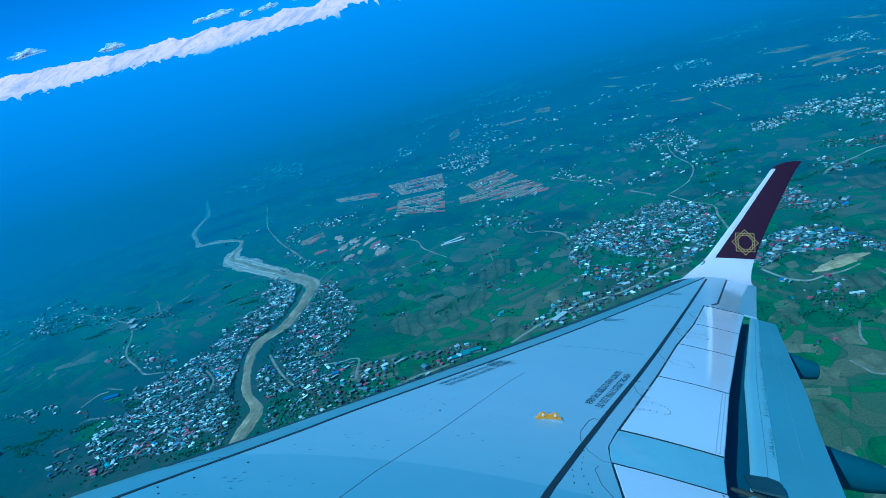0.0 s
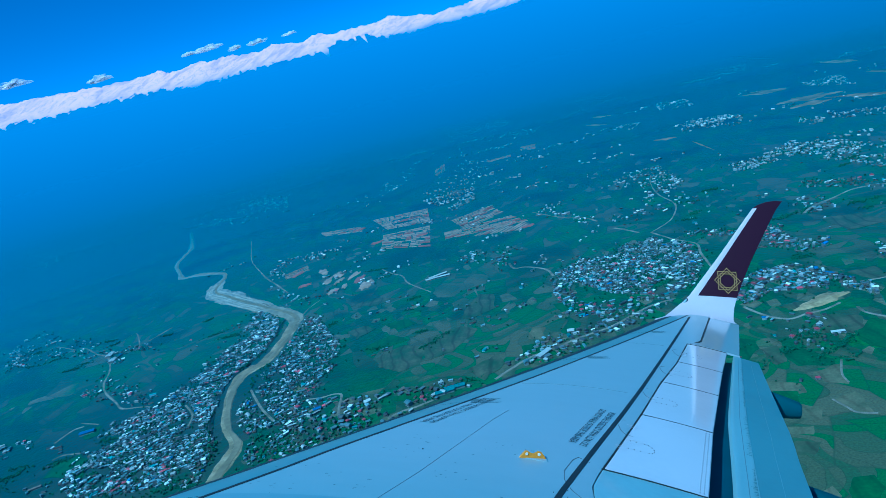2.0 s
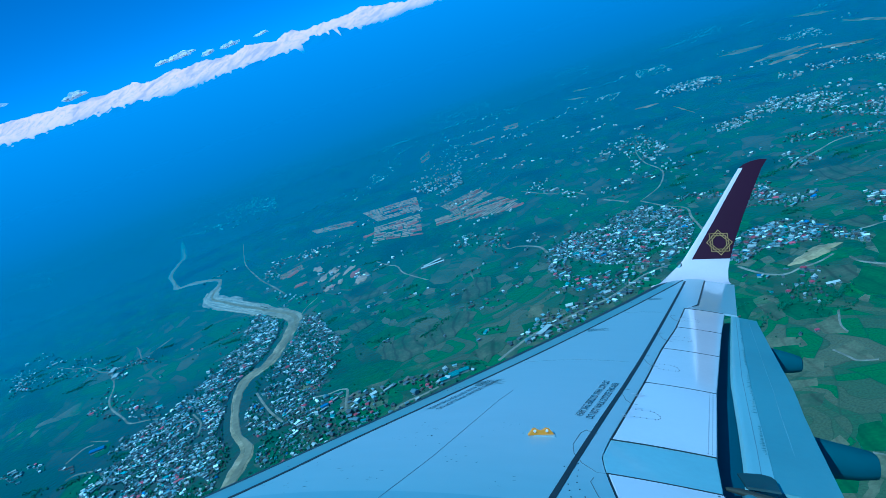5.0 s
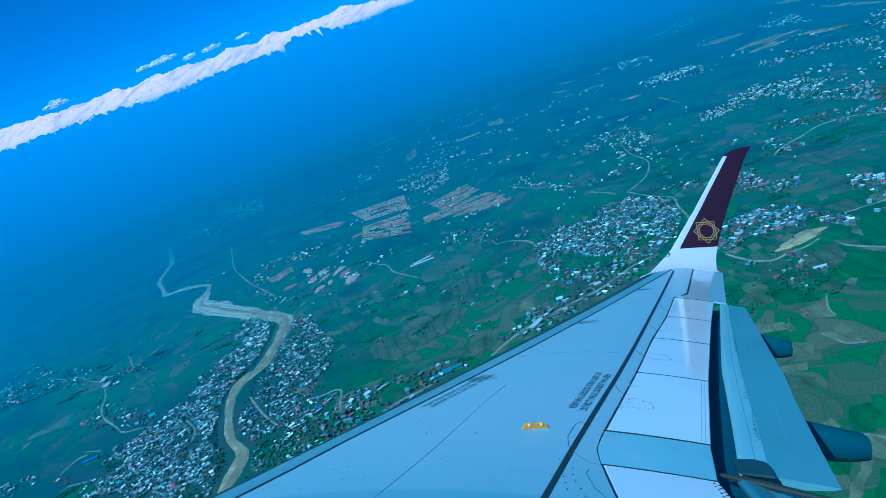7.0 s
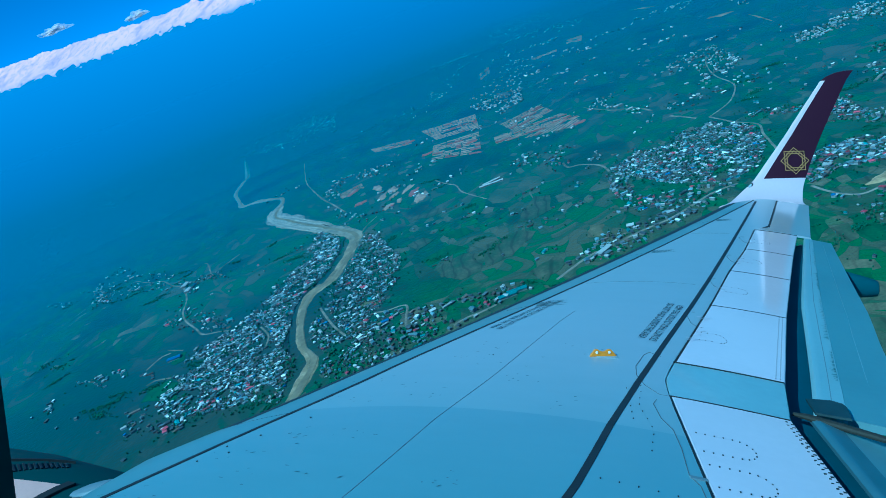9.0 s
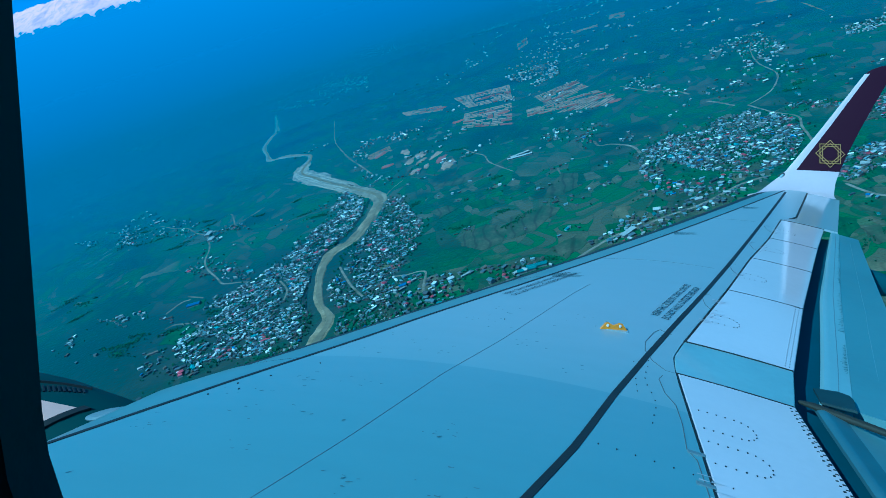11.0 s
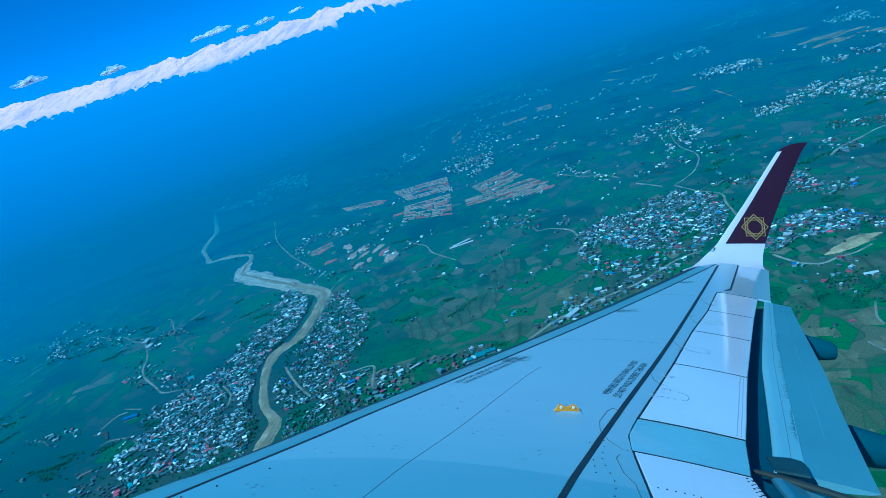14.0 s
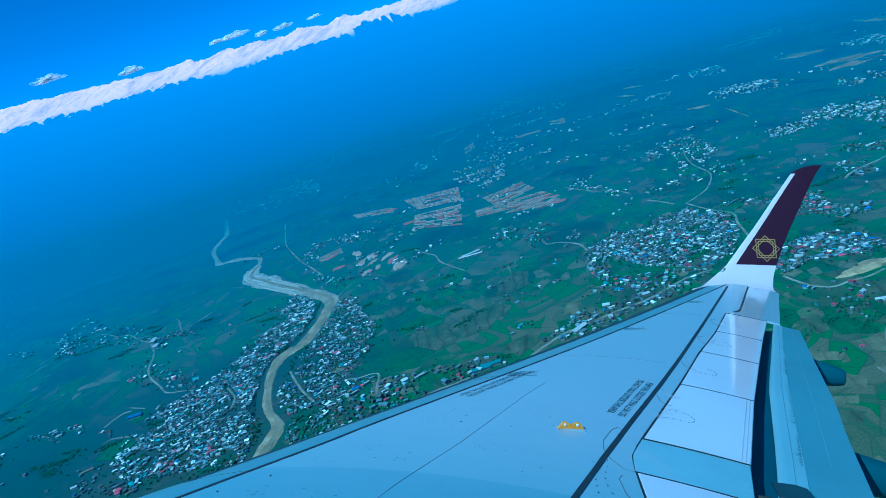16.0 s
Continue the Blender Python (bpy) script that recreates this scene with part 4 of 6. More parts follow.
road([(-1204, 3418), (-1132, 3164), (-1049, 2895), (-978, 2725), (-875, 2503), (-796, 2359), (-718, 2211)], 7.0)
road([(-574, 2041), (-602, 1958), (-602, 1840), (-597, 1727)], 4.6)
road([(-395, 2226), (-350, 2143), (-315, 2090), (-294, 2009), (-257, 1935), (-213, 1857)], 3.7)
road([(146, 2529), (225, 2354), (284, 2294), (320, 2190)], 18.9)
road([(346, 2070), (373, 2015), (395, 1959)], 15.5)
road([(422, 1936), (469, 1977), (516, 2041), (564, 2179), (559, 2350), (582, 2532), (620, 2675)], 5.2)
road([(422, 1936), (453, 1828), (487, 1748), (473, 1671), (464, 1593), (456, 1521)], 7.1)
road([(15, 1955), (26, 1899), (58, 1887), (106, 1824), (118, 1753)], 10.3)
road([(-67, 1226), (0, 1285), (51, 1304), (116, 1331), (182, 1350), (242, 1388), (288, 1414), (335, 1421)], 10.8)
road([(433, 1302), (443, 1262), (459, 1225), (481, 1206), (512, 1212), (544, 1213), (579, 1227)], 7.3)
road([(593, 1196), (592, 1168), (608, 1136), (627, 1108), (650, 1069)], 6.2)
road([(656, 1301), (685, 1294), (707, 1294), (732, 1289), (772, 1290)], 5.3)
road([(778, 1788), (823, 1831), (896, 1865), (963, 1898), (1032, 1882), (1080, 1811), (1118, 1737)], 10.9)
road([(-1580, 2166), (-1562, 2227), (-1457, 2150), (-1388, 2115), (-1304, 2025), (-1236, 1965), (-1162, 1834), (-1125, 1728), (-1078, 1648), (-1011, 1568), (-967, 1514), (-913, 1498), (-878, 1484)], 6.0)
road([(-622, 1448), (-596, 1395), (-560, 1326), (-518, 1261)], 5.9)
road([(-461, 1327), (-429, 1321), (-402, 1324), (-385, 1310), (-381, 1253), (-372, 1203)], 5.6)
road([(-273, 1164), (-245, 1180), (-217, 1186), (-188, 1198)], 9.6)
road([(-1025, 1309), (-1006, 1322), (-961, 1312)], 7.2)
road([(-1072, 1396), (-1056, 1447), (-1032, 1456)], 6.8)
road([(330, 698), (344, 681), (351, 659)], 2.5)
road([(-723, 1622), (-688, 1609), (-656, 1600)], 16.8)
road([(-1051, 1479), (-993, 1449)], 4.5)
road([(-778, 1445), (-737, 1382), (-726, 1329)], 3.6)
road([(-92, 1792), (-85, 1735)], 3.1)
road([(410, 924), (416, 898), (421, 880), (442, 868)], 2.5)
road([(476, 1027), (455, 985), (451, 957)], 2.5)
road([(-1134, 2036), (-1114, 2082), (-1093, 2131)], 8.8)
road([(-1152, 2009), (-1235, 2158), (-1255, 2088)], 2.5)

# ---- brick-drying fields ----
def brick_field(corners, nu, nv, seed, label):
    """Rows of pale drying beds inside four corners, with red kilns here and there."""
    rnd = random.Random(seed)
    top = thing("brick_field", label, "brick field", group="brick fields by the river")
    a, b, c, d = (Vector(p) for p in corners)
    for v in range(nv):
        u = 0.0
        while u < 1:
            du = rnd.uniform(0.5, 1.6) / nu
            v0, v1 = v / nv + 0.16 / nv + rnd.uniform(-0.05, 0.12) / nv, (v + 1) / nv - rnd.uniform(0.12, 0.28) / nv
            u0, u1 = u + rnd.uniform(0.0, 0.06) / nu, min(u + du - 0.1 / nu, 1)
            if rnd.random() < 0.9 and u1 > u0:
                q = [a.lerp(b, s).lerp(d.lerp(c, s), t) for s, t in ((u0, v0), (u1, v0 + rnd.uniform(-.1, .1) / nv), (u1, v1), (u0, v1 + rnd.uniform(-.1, .1) / nv))]
                red = rnd.random() < 0.13
                vs = [bowl(p.x, p.y, 0.7 if not red else 1.6) for p in q] + [bowl(p.x, p.y, -0.5) for p in q]
                fs = [(0, 1, 2, 3), (0, 1, 5, 4), (1, 2, 6, 5), (2, 3, 7, 6), (3, 0, 4, 7)]
                ob = new("drying_bed", sheet("drying_bed", vs, fs, [BRICK if red else CLAY], [(p.x / 1000, p.y / 1000) for p in q] * 2))
                ob.parent = top
            u += du
    return top


brick_field([(-538, 3141), (-275, 3105), (-253, 2805), (-439, 2845)], 5, 11, 1, "pale clay brick field with long drying rows")
brick_field([(-448, 2763), (-252, 2732), (-236, 2382), (-434, 2522)], 5, 12, 2, "pale clay brick field with a red kiln")
brick_field([(-165, 2727), (-5, 2831), (50, 2637), (-109, 2520)], 5, 10, 3, "broad pale brick field with long drying rows")
brick_field([(-191, 2545), (66, 2566), (120, 2420), (-184, 2423)], 6, 11, 7, "broad pale brick field beside dark trees")
brick_field([(-84, 2384), (33, 2501), (138, 2398), (76, 2317)], 5, 9, 10, "pale brick field ending at a red kiln")
brick_field([(-789, 3140), (-584, 3057), (-558, 2937), (-743, 3027)], 5, 8, 5, "small brick field with red kiln heaps")
brick_field([(-800, 2475), (-723, 2546), (-696, 2460), (-773, 2402)], 4, 9, 6, "small brick field beside the river road")
brick_field([(-282, 4321), (-218, 4485), (-208, 4144), (-264, 3995)], 3, 11, 8, "far pale brick field")
brick_field([(41, 4132), (191, 4155), (185, 4059), (48, 4034)], 4, 7, 9, "far pale clay field")
brick_field([(251, 4395), (356, 4336), (334, 4112), (252, 4198)], 4, 9, 11, "far pale clay field")


def patch(name, cx, cy, rx, ry, turn, mat, label, category, height=1.0, seed=0):
    """A low mound with an uneven outline."""
    verts, plan, faces = [], [], []
    for ring, h in ((0.0, 1.0), (0.4, 0.9), (0.75, 0.6), (0.95, 0.25), (1.0, 0.0)):
        for j in range(28):
            a = 2 * math.pi * j / 28
            k = ring * (1 + 0.6 * noise.noise((math.cos(a) * 1.3 + seed, math.sin(a) * 1.3, seed)) + 0.3 * noise.noise((math.cos(a) * 3.5 + seed, math.sin(a) * 3.5, seed)))
            u, v = rx * k * math.cos(a), ry * k * math.sin(a)
            x, y = cx + u * math.cos(turn) - v * math.sin(turn), cy + u * math.sin(turn) + v * math.cos(turn)
            verts.append(bowl(x, y, height * h + 0.25))
            plan.append((x / 1000, y / 1000))
    for i in range(4):
        faces += [(i * 28 + j, i * 28 + (j + 1) % 28, (i + 1) * 28 + (j + 1) % 28, (i + 1) * 28 + j) for j in range(28)]
    return tagged(new(name, sheet(name, verts, faces, [mat], plan)), label, category)


patch("sand_bank", 560, 1252, 54, 18, 0.3, BANK, "bare yellow sand slope at the edge of town", "sand bank", 3, 1)
patch("bare_field", 512, 1255, 28, 17, -0.2, TILLED, "bare brown slope beside the sand bank", "field", 1, 2)
patch("bare_field", 1644, 3576, 119, 91, -0.28, FALLOW, "pale bare field far across the valley", "field", 1, 30)
patch("bare_field", 1755, 3285, 149, 40, -1.14, FALLOW, "pale bare field far across the valley", "field", 1, 31)
patch("bare_field", 1657, 4137, 140, 74, -0.82, FALLOW, "pale bare field far across the valley", "field", 1, 32)
patch("bare_field", 1752, 5672, 137, 80, -0.41, FALLOW, "pale bare field far across the valley", "field", 1, 33)
patch("bare_field", 875, 4880, 93, 49, -1.08, FALLOW, "pale bare field far across the valley", "field", 1, 36)
patch("bare_field", 764, 4529, 121, 23, -1.15, FALLOW, "pale bare field far across the valley", "field", 1, 37)
patch("bare_field", 884, 3391, 52, 28, -0.6, FALLOW, "pale bare field far across the valley", "field", 1, 38)
patch("bare_field", 2372, 4711, 281, 44, -1.57, FALLOW, "pale bare field far across the valley", "field", 1, 39)
patch("bare_field", 2146, 3719, 351, 28, -1.64, FALLOW, "pale bare field far across the valley", "field", 1, 40)
patch("bare_field", 2533, 6742, 938, 20, -1.66, FALLOW, "pale bare field far across the valley", "field", 1, 41)
patch("bare_field", 1567, 3392, 81, 58, -0.06, FALLOW, "pale bare field far across the valley", "field", 1, 42)
patch("bare_field", 321, 4322, 47, 46, -0.66, FALLOW, "pale bare field far across the valley", "field", 1, 43)
patch("bare_field", 933, 3013, 138, 5, -1.61, FALLOW, "pale bare field far across the valley", "field", 1, 44)
rnd = random.Random(23)
for i, (x, y) in enumerate([(-628, 2384), (-586, 2244), (-541, 2213), (-511, 2135), (-466, 2172), (-438, 2085), (-557, 2292), (-494, 2246), (-424, 2097), (-736, 2439), (-546, 2106)]):
    patch("clay_pit", x, y, rnd.uniform(9, 17), rnd.uniform(28, 48), rnd.uniform(-0.5, 0.4), BRICK if i % 5 == 4 else CLAY, "uneven heap of pale dug clay among fields", "clay pit", rnd.uniform(1, 4), 60 + i)
for i, (x, y) in enumerate([(-278, 2601), (-463, 2650), (110, 2342), (-577, 2996), (-670, 2257)]):
    patch("brick_kiln", x, y, 25, 18, 0.4, BRICK, "red heap of bricks and kiln on the clay field", "brick kiln", 3, 21 + i)


def crop_field(corners, mat, label, seed):
    """One parcel with slightly wandering edges, a little proud of the plain."""
    verts, plan, n = [], [], len(corners)
    for i in range(n):
        a, b = Vector(corners[i]), Vector(corners[(i + 1) % n])
        for j in range(6):
            p = a.lerp(b, j / 6)
            off = Vector((noise.noise((p.x * 0.05, p.y * 0.05, seed)), noise.noise((p.x * 0.05, p.y * 0.05, seed + 9)))) * (b - a).length * 0.10
            verts.append(p + off)
    m = len(verts)
    plan = [(p.x / 1000, p.y / 1000) for p in verts] * 2
    lift = (0.12 if max(p.length for p in verts) < 2300 else 0.45) + 0.012 * seed
    rim = [bowl(p.x, p.y, lift) for p in verts] + [bowl(p.x, p.y, -0.5) for p in verts]
    faces = [tuple(range(m))] + [(i, (i + 1) % m, m + (i + 1) % m, m + i) for i in range(m)]
    tagged(new("crop_field", sheet("crop_field", rim, faces, [mat], plan)), label, "field", group="crop fields of the valley")


crop_field([(350, 1010), (394, 982), (388, 954), (337, 965)], STUBBLE, "dry pale stubble field with faint plough rows", 0)
crop_field([(421, 1097), (448, 1083), (469, 1034), (462, 1015), (414, 1036), (407, 1069)], MEADOW, "dark green meadow field", 1)
crop_field([(425, 1006), (467, 1015), (454, 985), (449, 954), (424, 971)], STUBBLE, "dry pale stubble field with faint plough rows", 2)
crop_field([(410, 924), (447, 930), (439, 869), (421, 880)], STUBBLE, "dry pale stubble field with faint plough rows", 3)
crop_field([(348, 978), (379, 962), (367, 930), (343, 950)], YOUNG, "bright green young crop field", 4)
crop_field([(367, 930), (386, 904), (371, 877), (348, 896)], STUBBLE, "dry pale stubble field with faint plough rows", 5)
crop_field([(323, 878), (356, 871), (348, 850), (319, 863)], STUBBLE, "dry pale stubble field with faint plough rows", 6)
crop_field([(321, 845), (348, 829), (328, 807), (303, 817)], TILLED, "bare brown tilled field", 7)
crop_field([(346, 750), (368, 747), (367, 723), (342, 694), (325, 705), (327, 729)], YOUNG, "bright green young crop field", 8)
crop_field([(326, 696), (349, 687), (356, 667), (335, 636), (309, 664)], STUBBLE, "dry pale stubble field with faint plough rows", 9)
crop_field([(298, 735), (317, 743), (318, 722), (303, 714)], STUBBLE, "dry pale stubble field with faint plough rows", 10)
crop_field([(264, 682), (297, 666), (281, 645), (260, 657)], YOUNG, "bright green young crop field", 11)
crop_field([(307, 661), (315, 653), (271, 609), (260, 615)], STUBBLE, "dry pale stubble field with faint plough rows", 12)
crop_field([(312, 639), (343, 631), (300, 569), (266, 586)], YOUNG, "bright green young crop field", 13)
crop_field([(511, 1181), (539, 1194), (580, 1157), (556, 1101), (527, 1102), (482, 1137)], TILLED, "bare brown tilled field", 14)
crop_field([(586, 1142), (616, 1091), (638, 1051), (590, 983), (534, 1049), (531, 1089)], YOUNG, "bright green young crop field", 15)
crop_field([(676, 1270), (753, 1216), (660, 1083), (615, 1148)], YOUNG, "bright green young crop field", 16)
crop_field([(365, 1185), (394, 1155), (385, 1119), (351, 1084), (334, 1114)], MEADOW, "dark green meadow field", 17)
crop_field([(386, 1118), (416, 1117), (406, 1057), (384, 1052)], TILLED, "bare brown tilled field", 18)
crop_field([(659, 1356), (711, 1356), (706, 1291), (676, 1298)], TILLED, "bare brown tilled field", 19)
crop_field([(734, 1384), (765, 1358), (737, 1323), (717, 1346)], YOUNG, "bright green young crop field", 20)
crop_field([(-332, 1468), (-271, 1513), (-209, 1459), (-222, 1379), (-267, 1358), (-315, 1409)], TILLED, "bare brown tilled field", 21)
crop_field([(-373, 1550), (-303, 1593), (-258, 1535), (-314, 1516), (-355, 1503)], YOUNG, "bright green young crop field", 22)
crop_field([(-456, 1900), (-388, 1928), (-315, 1877), (-382, 1851)], TILLED, "bare brown tilled field", 23)
crop_field([(-87, 1752), (-42, 1717), (-45, 1617), (-106, 1578), (-127, 1598)], TILLED, "bare brown tilled field", 24)
crop_field([(-215, 1515), (-130, 1543), (-90, 1506), (-150, 1409), (-209, 1383)], TILLED, "bare brown tilled field", 25)
crop_field([(-338, 1682), (-276, 1683), (-244, 1633), (-289, 1618)], YOUNG, "bright green young crop field", 26)
crop_field([(26, 1440), (54, 1426), (44, 1361), (14, 1379)], STUBBLE, "dry pale stubble field with faint plough rows", 27)
crop_field([(-5, 1352), (40, 1348), (38, 1298), (-3, 1305)], YOUNG, "bright green young crop field", 28)
crop_field([(89, 1549), (159, 1521), (161, 1458), (98, 1486)], YOUNG, "bright green young crop field", 29)
crop_field([(-119, 1295), (-54, 1340), (-42, 1286), (-89, 1231)], TILLED, "bare brown tilled field", 30)
crop_field([(-1002, 1278), (-958, 1306), (-912, 1256), (-892, 1197), (-997, 1233)], YOUNG, "bright green young crop field", 31)
crop_field([(-404, 1224), (-356, 1213), (-334, 1157), (-384, 1159)], MEADOW, "dark green meadow field", 32)
crop_field([(-275, 1237), (-240, 1255), (-193, 1230), (-217, 1209)], YOUNG, "bright green young crop field", 33)
crop_field([(-514, 1407), (-482, 1416), (-459, 1368), (-501, 1372)], STUBBLE, "dry pale stubble field with faint plough rows", 34)
crop_field([(-432, 1690), (-387, 1707), (-352, 1664), (-394, 1620)], TILLED, "bare brown tilled field", 35)
crop_field([(-1021, 1433), (-980, 1437), (-963, 1387), (-988, 1374)], YOUNG, "bright green young crop field", 36)
crop_field([(787, 1719), (871, 1687), (880, 1588), (786, 1590)], TILLED, "bare brown tilled field", 39)
crop_field([(908, 1830), (999, 1778), (1002, 1692), (910, 1730)], YOUNG, "bright green young crop field", 40)
crop_field([(332, 1063), (358, 1057), (349, 1018), (326, 1020)], TILLED, "bare brown tilled field", 42)

# ---- houses ----
def roof_paint(name, colour, rough=0.4, metal=0.0):
    m = material(name, colour, rough, metal, 0.72, 0.25, 2.0, 0.2, depth=0.1)
    nt = m.node_tree
    bsdf = nt.nodes["Principled BSDF"]
    each = nt.nodes.new("ShaderNodeNewGeometry")
    worn = mixer(nt, "MULTIPLY", bsdf.inputs["Base Color"].links[0].from_socket, ramp_of(nt, each.outputs["Random Per Island"], [(0.0, 0.5), (0.5, 0.9), (0.8, 1.3), (1.0, 1.6)]), 1.0)
    nt.links.new(worn, bsdf.inputs["Base Color"])
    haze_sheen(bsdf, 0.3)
    return m


WALLS = [roof_paint("plaster_white", (0.30, 0.32, 0.32), 0.8), roof_paint("brick_wall", (0.16, 0.165, 0.16), 0.85), roof_paint("plaster_pale_blue", (0.35, 0.45, 0.52), 0.8)]
ROOFS = [roof_paint("tin_roof", (0.21, 0.29, 0.33), 0.32, 0.1), roof_paint("white_roof", (0.56, 0.60, 0.61), 0.5), roof_paint("grey_roof", (0.085, 0.105, 0.125), 0.6),
         roof_paint("red_roof", (0.36, 0.07, 0.11), 0.5), roof_paint("blue_roof", (0.05, 0.15, 0.38), 0.5), roof_paint("rusty_roof", (0.12, 0.105, 0.095), 0.8), roof_paint("teal_roof", (0.09, 0.25, 0.27), 0.5)]
WINDOW = material("dark_window", (0.03, 0.035, 0.04), 0.25, 0, 0.8, 1, 9, 0.0)
LEAF = material("tree_leaf", (0.042, 0.112, 0.054), 0.8, 0, 0.6, 0.12, 1.2, 0.5, depth=0.5)
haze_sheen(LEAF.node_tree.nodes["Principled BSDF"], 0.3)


def box(bm, x0, x1, y0, y1, z0, z1):
    vs = [bm.verts.new(p) for p in ((x0, y0, z0), (x1, y0, z0), (x1, y1, z0), (x0, y1, z0), (x0, y0, z1), (x1, y0, z1), (x1, y1, z1), (x0, y1, z1))]
    for f in ((0, 3, 2, 1), (4, 5, 6, 7), (0, 1, 5, 4), (1, 2, 6, 5), (2, 3, 7, 6), (3, 0, 4, 7)):
        bm.faces.new([vs[i] for i in f])


def house(w, l, h, style, wall, roof, label):
    """A small house: walls, roof and windows in two storeys. Stands at its base."""
    top = thing("house", label, "house", group="houses of the valley towns")
    bm = bmesh.new()
    box(bm, -w / 2, w / 2, -l / 2, l / 2, -1, h)
    part("wall", bm, wall, top, "", 0)
    bm = bmesh.new()
    e = 0.7
    if style == "gable":
        rise = w * 0.28
        pts = [(-w / 2 - e, h - 0.1), (0, h + rise), (w / 2 + e, h - 0.1), (w / 2 + e, h + 0.1), (0, h + rise + 0.25), (-w / 2 - e, h + 0.1)]
        bm = loft([[(x, y, z) for x, z in pts] for y in (-l / 2 - e, l / 2 + e)])
    elif style == "hip":
        rise = w * 0.3
        bm = loft([[(-w / 2 - e, -l / 2 - e, h), (w / 2 + e, -l / 2 - e, h), (w / 2 + e, l / 2 + e, h), (-w / 2 - e, l / 2 + e, h)],
                   [(-w / 2 - e, -l / 2 - e, h + 0.2), (w / 2 + e, -l / 2 - e, h + 0.2), (w / 2 + e, l / 2 + e, h + 0.2), (-w / 2 - e, l / 2 + e, h + 0.2)],
                   [(-0.2, -l / 2 + w / 2, h + rise), (0.2, -l / 2 + w / 2, h + rise), (0.2, l / 2 - w / 2, h + rise), (-0.2, l / 2 - w / 2, h + rise)]])
    else:
        box(bm, -w / 2 - 0.3, w / 2 + 0.3, -l / 2 - 0.3, l / 2 + 0.3, h, h + 0.35)
        box(bm, -w / 4, w / 4, -l / 3, 0, h + 0.352, h + 2.6)
    part("roof", bm, roof, top, "", 0)
    for side in (-1, 1):
        for fl in range(2 if h > 4.5 else 1):
            for k in (-0.28, 0.05, 0.33):
                bm = bmesh.new()
                y, z = l * k, 1.0 + 2.9 * fl
                box(bm, side * w / 2 - 0.05, side * w / 2 + 0.05, y - 0.6, y + 0.6, z, z + 1.3)
                part("window", bm, WINDOW, top, "", 0)
    return top


KINDS = [
    (5.9, 7.9, 4.4, "gable", 0, 0, "two-storey white house with grey tin gable roof"), (5.2, 6.6, 4.2, "hip", 1, 0, "brick house with shiny tin hip roof"),
    (6.6, 9.2, 4.8, "gable", 0, 1, "white plastered house with white roof"), (5.9, 7.2, 4.9, "flat", 2, 1, "pale blue house with flat white roof terrace"),
    (5.2, 7.9, 3.1, "gable", 1, 5, "low brick house with rusty roof"), (7.2, 8.5, 4.6, "hip", 0, 3, "white house with red hip roof"),
    (5.9, 8.5, 4.6, "gable", 0, 4, "white house with bright blue roof"), (5.9, 6.6, 4.2, "flat", 1, 2, "brick house with flat grey roof"),
    (6.6, 10.5, 3.8, "gable", 2, 6, "pale blue long house with teal roof"), (5.2, 5.9, 5.0, "gable", 1, 2, "tall brick house with dark grey roof")]
ODDS = [0.18, 0.15, 0.13, 0.05, 0.12, 0.020, 0.008, 0.22, 0.02, 0.12]

def inside(p, poly):
    x, y, hit = p[0], p[1], False
    for (x0, y0), (x1, y1) in zip(poly, poly[1:] + poly[:1]):
        if (y0 > y) != (y1 > y) and x < (x1 - x0) * (y - y0) / (y1 - y0) + x0:
            hit = not hit
    return hit


river_mid = np.array(curve_through(RIVER, 12))
road_mid = np.array([p for pts in ROAD_LINES for p in curve_through(pts, 12)])


def clear(x, y, gap):
    return np.min(np.hypot(river_mid[:, 0] - x, river_mid[:, 1] - y)) > 25 and np.min(np.hypot(road_mid[:, 0] - x, road_mid[:, 1] - y)) > gap


rnd = random.Random(11)
sites, taken = [], {}


def settle(poly, count, street, size):
    """Houses along warped lanes inside an outline on the plan."""
    x0, x1, y0, y1 = min(p[0] for p in poly), max(p[0] for p in poly), min(p[1] for p in poly), max(p[1] for p in poly)
    made = tries = 0
    gap = 7.4 * size if count > 300 else 10.0 * size
    while made < count and tries < count * 16:
        tries += 1
        x, y = rnd.uniform(x0, x1), rnd.uniform(y0, y1)
        if not inside((x, y), poly) or noise.noise((x * 0.007, y * 0.007, 5.0)) < -0.34 or noise.noise((x * 0.022, y * 0.022, 3.0)) < -0.30:
            continue
        turn = street + 0.9 * noise.noise((x * 0.004, y * 0.004, 1.0))
        u, v = x * math.cos(turn) + y * math.sin(turn), y * math.cos(turn) - x * math.sin(turn)
        if count > 150 and ((u + 9 * noise.noise((x * 0.01, y * 0.01, 7.0))) % 54 < 6 or v % 38 < 5) or not clear(x, y, 8):
            continue
        key = (int(x // 12), int(y // 12))
        if any(math.hypot(q[0] - x, q[1] - y) < gap for i in (-1, 0, 1) for j in (-1, 0, 1) for q in taken.get((key[0] + i, key[1] + j), ())):
            continue
        taken.setdefault(key, []).append((x, y))
        kind = rnd.choices(range(10), ODDS)[0] if y < 2100 else rnd.choice((0, 1, 2, 2, 3, 3, 7, 7))
        if y > 3500:
            kind = rnd.choice((2, 3, 2, 0))
        big = 0.92 * size * min(math.exp(rnd.gauss(-0.08, 0.27)), 1.7) * (1 if y < 2100 else 0.72 + y / 8000)
        sites.append((x, y, turn + rnd.choice((0, math.pi / 2)) + rnd.gauss(0, 0.30), kind, big))
        made += 1


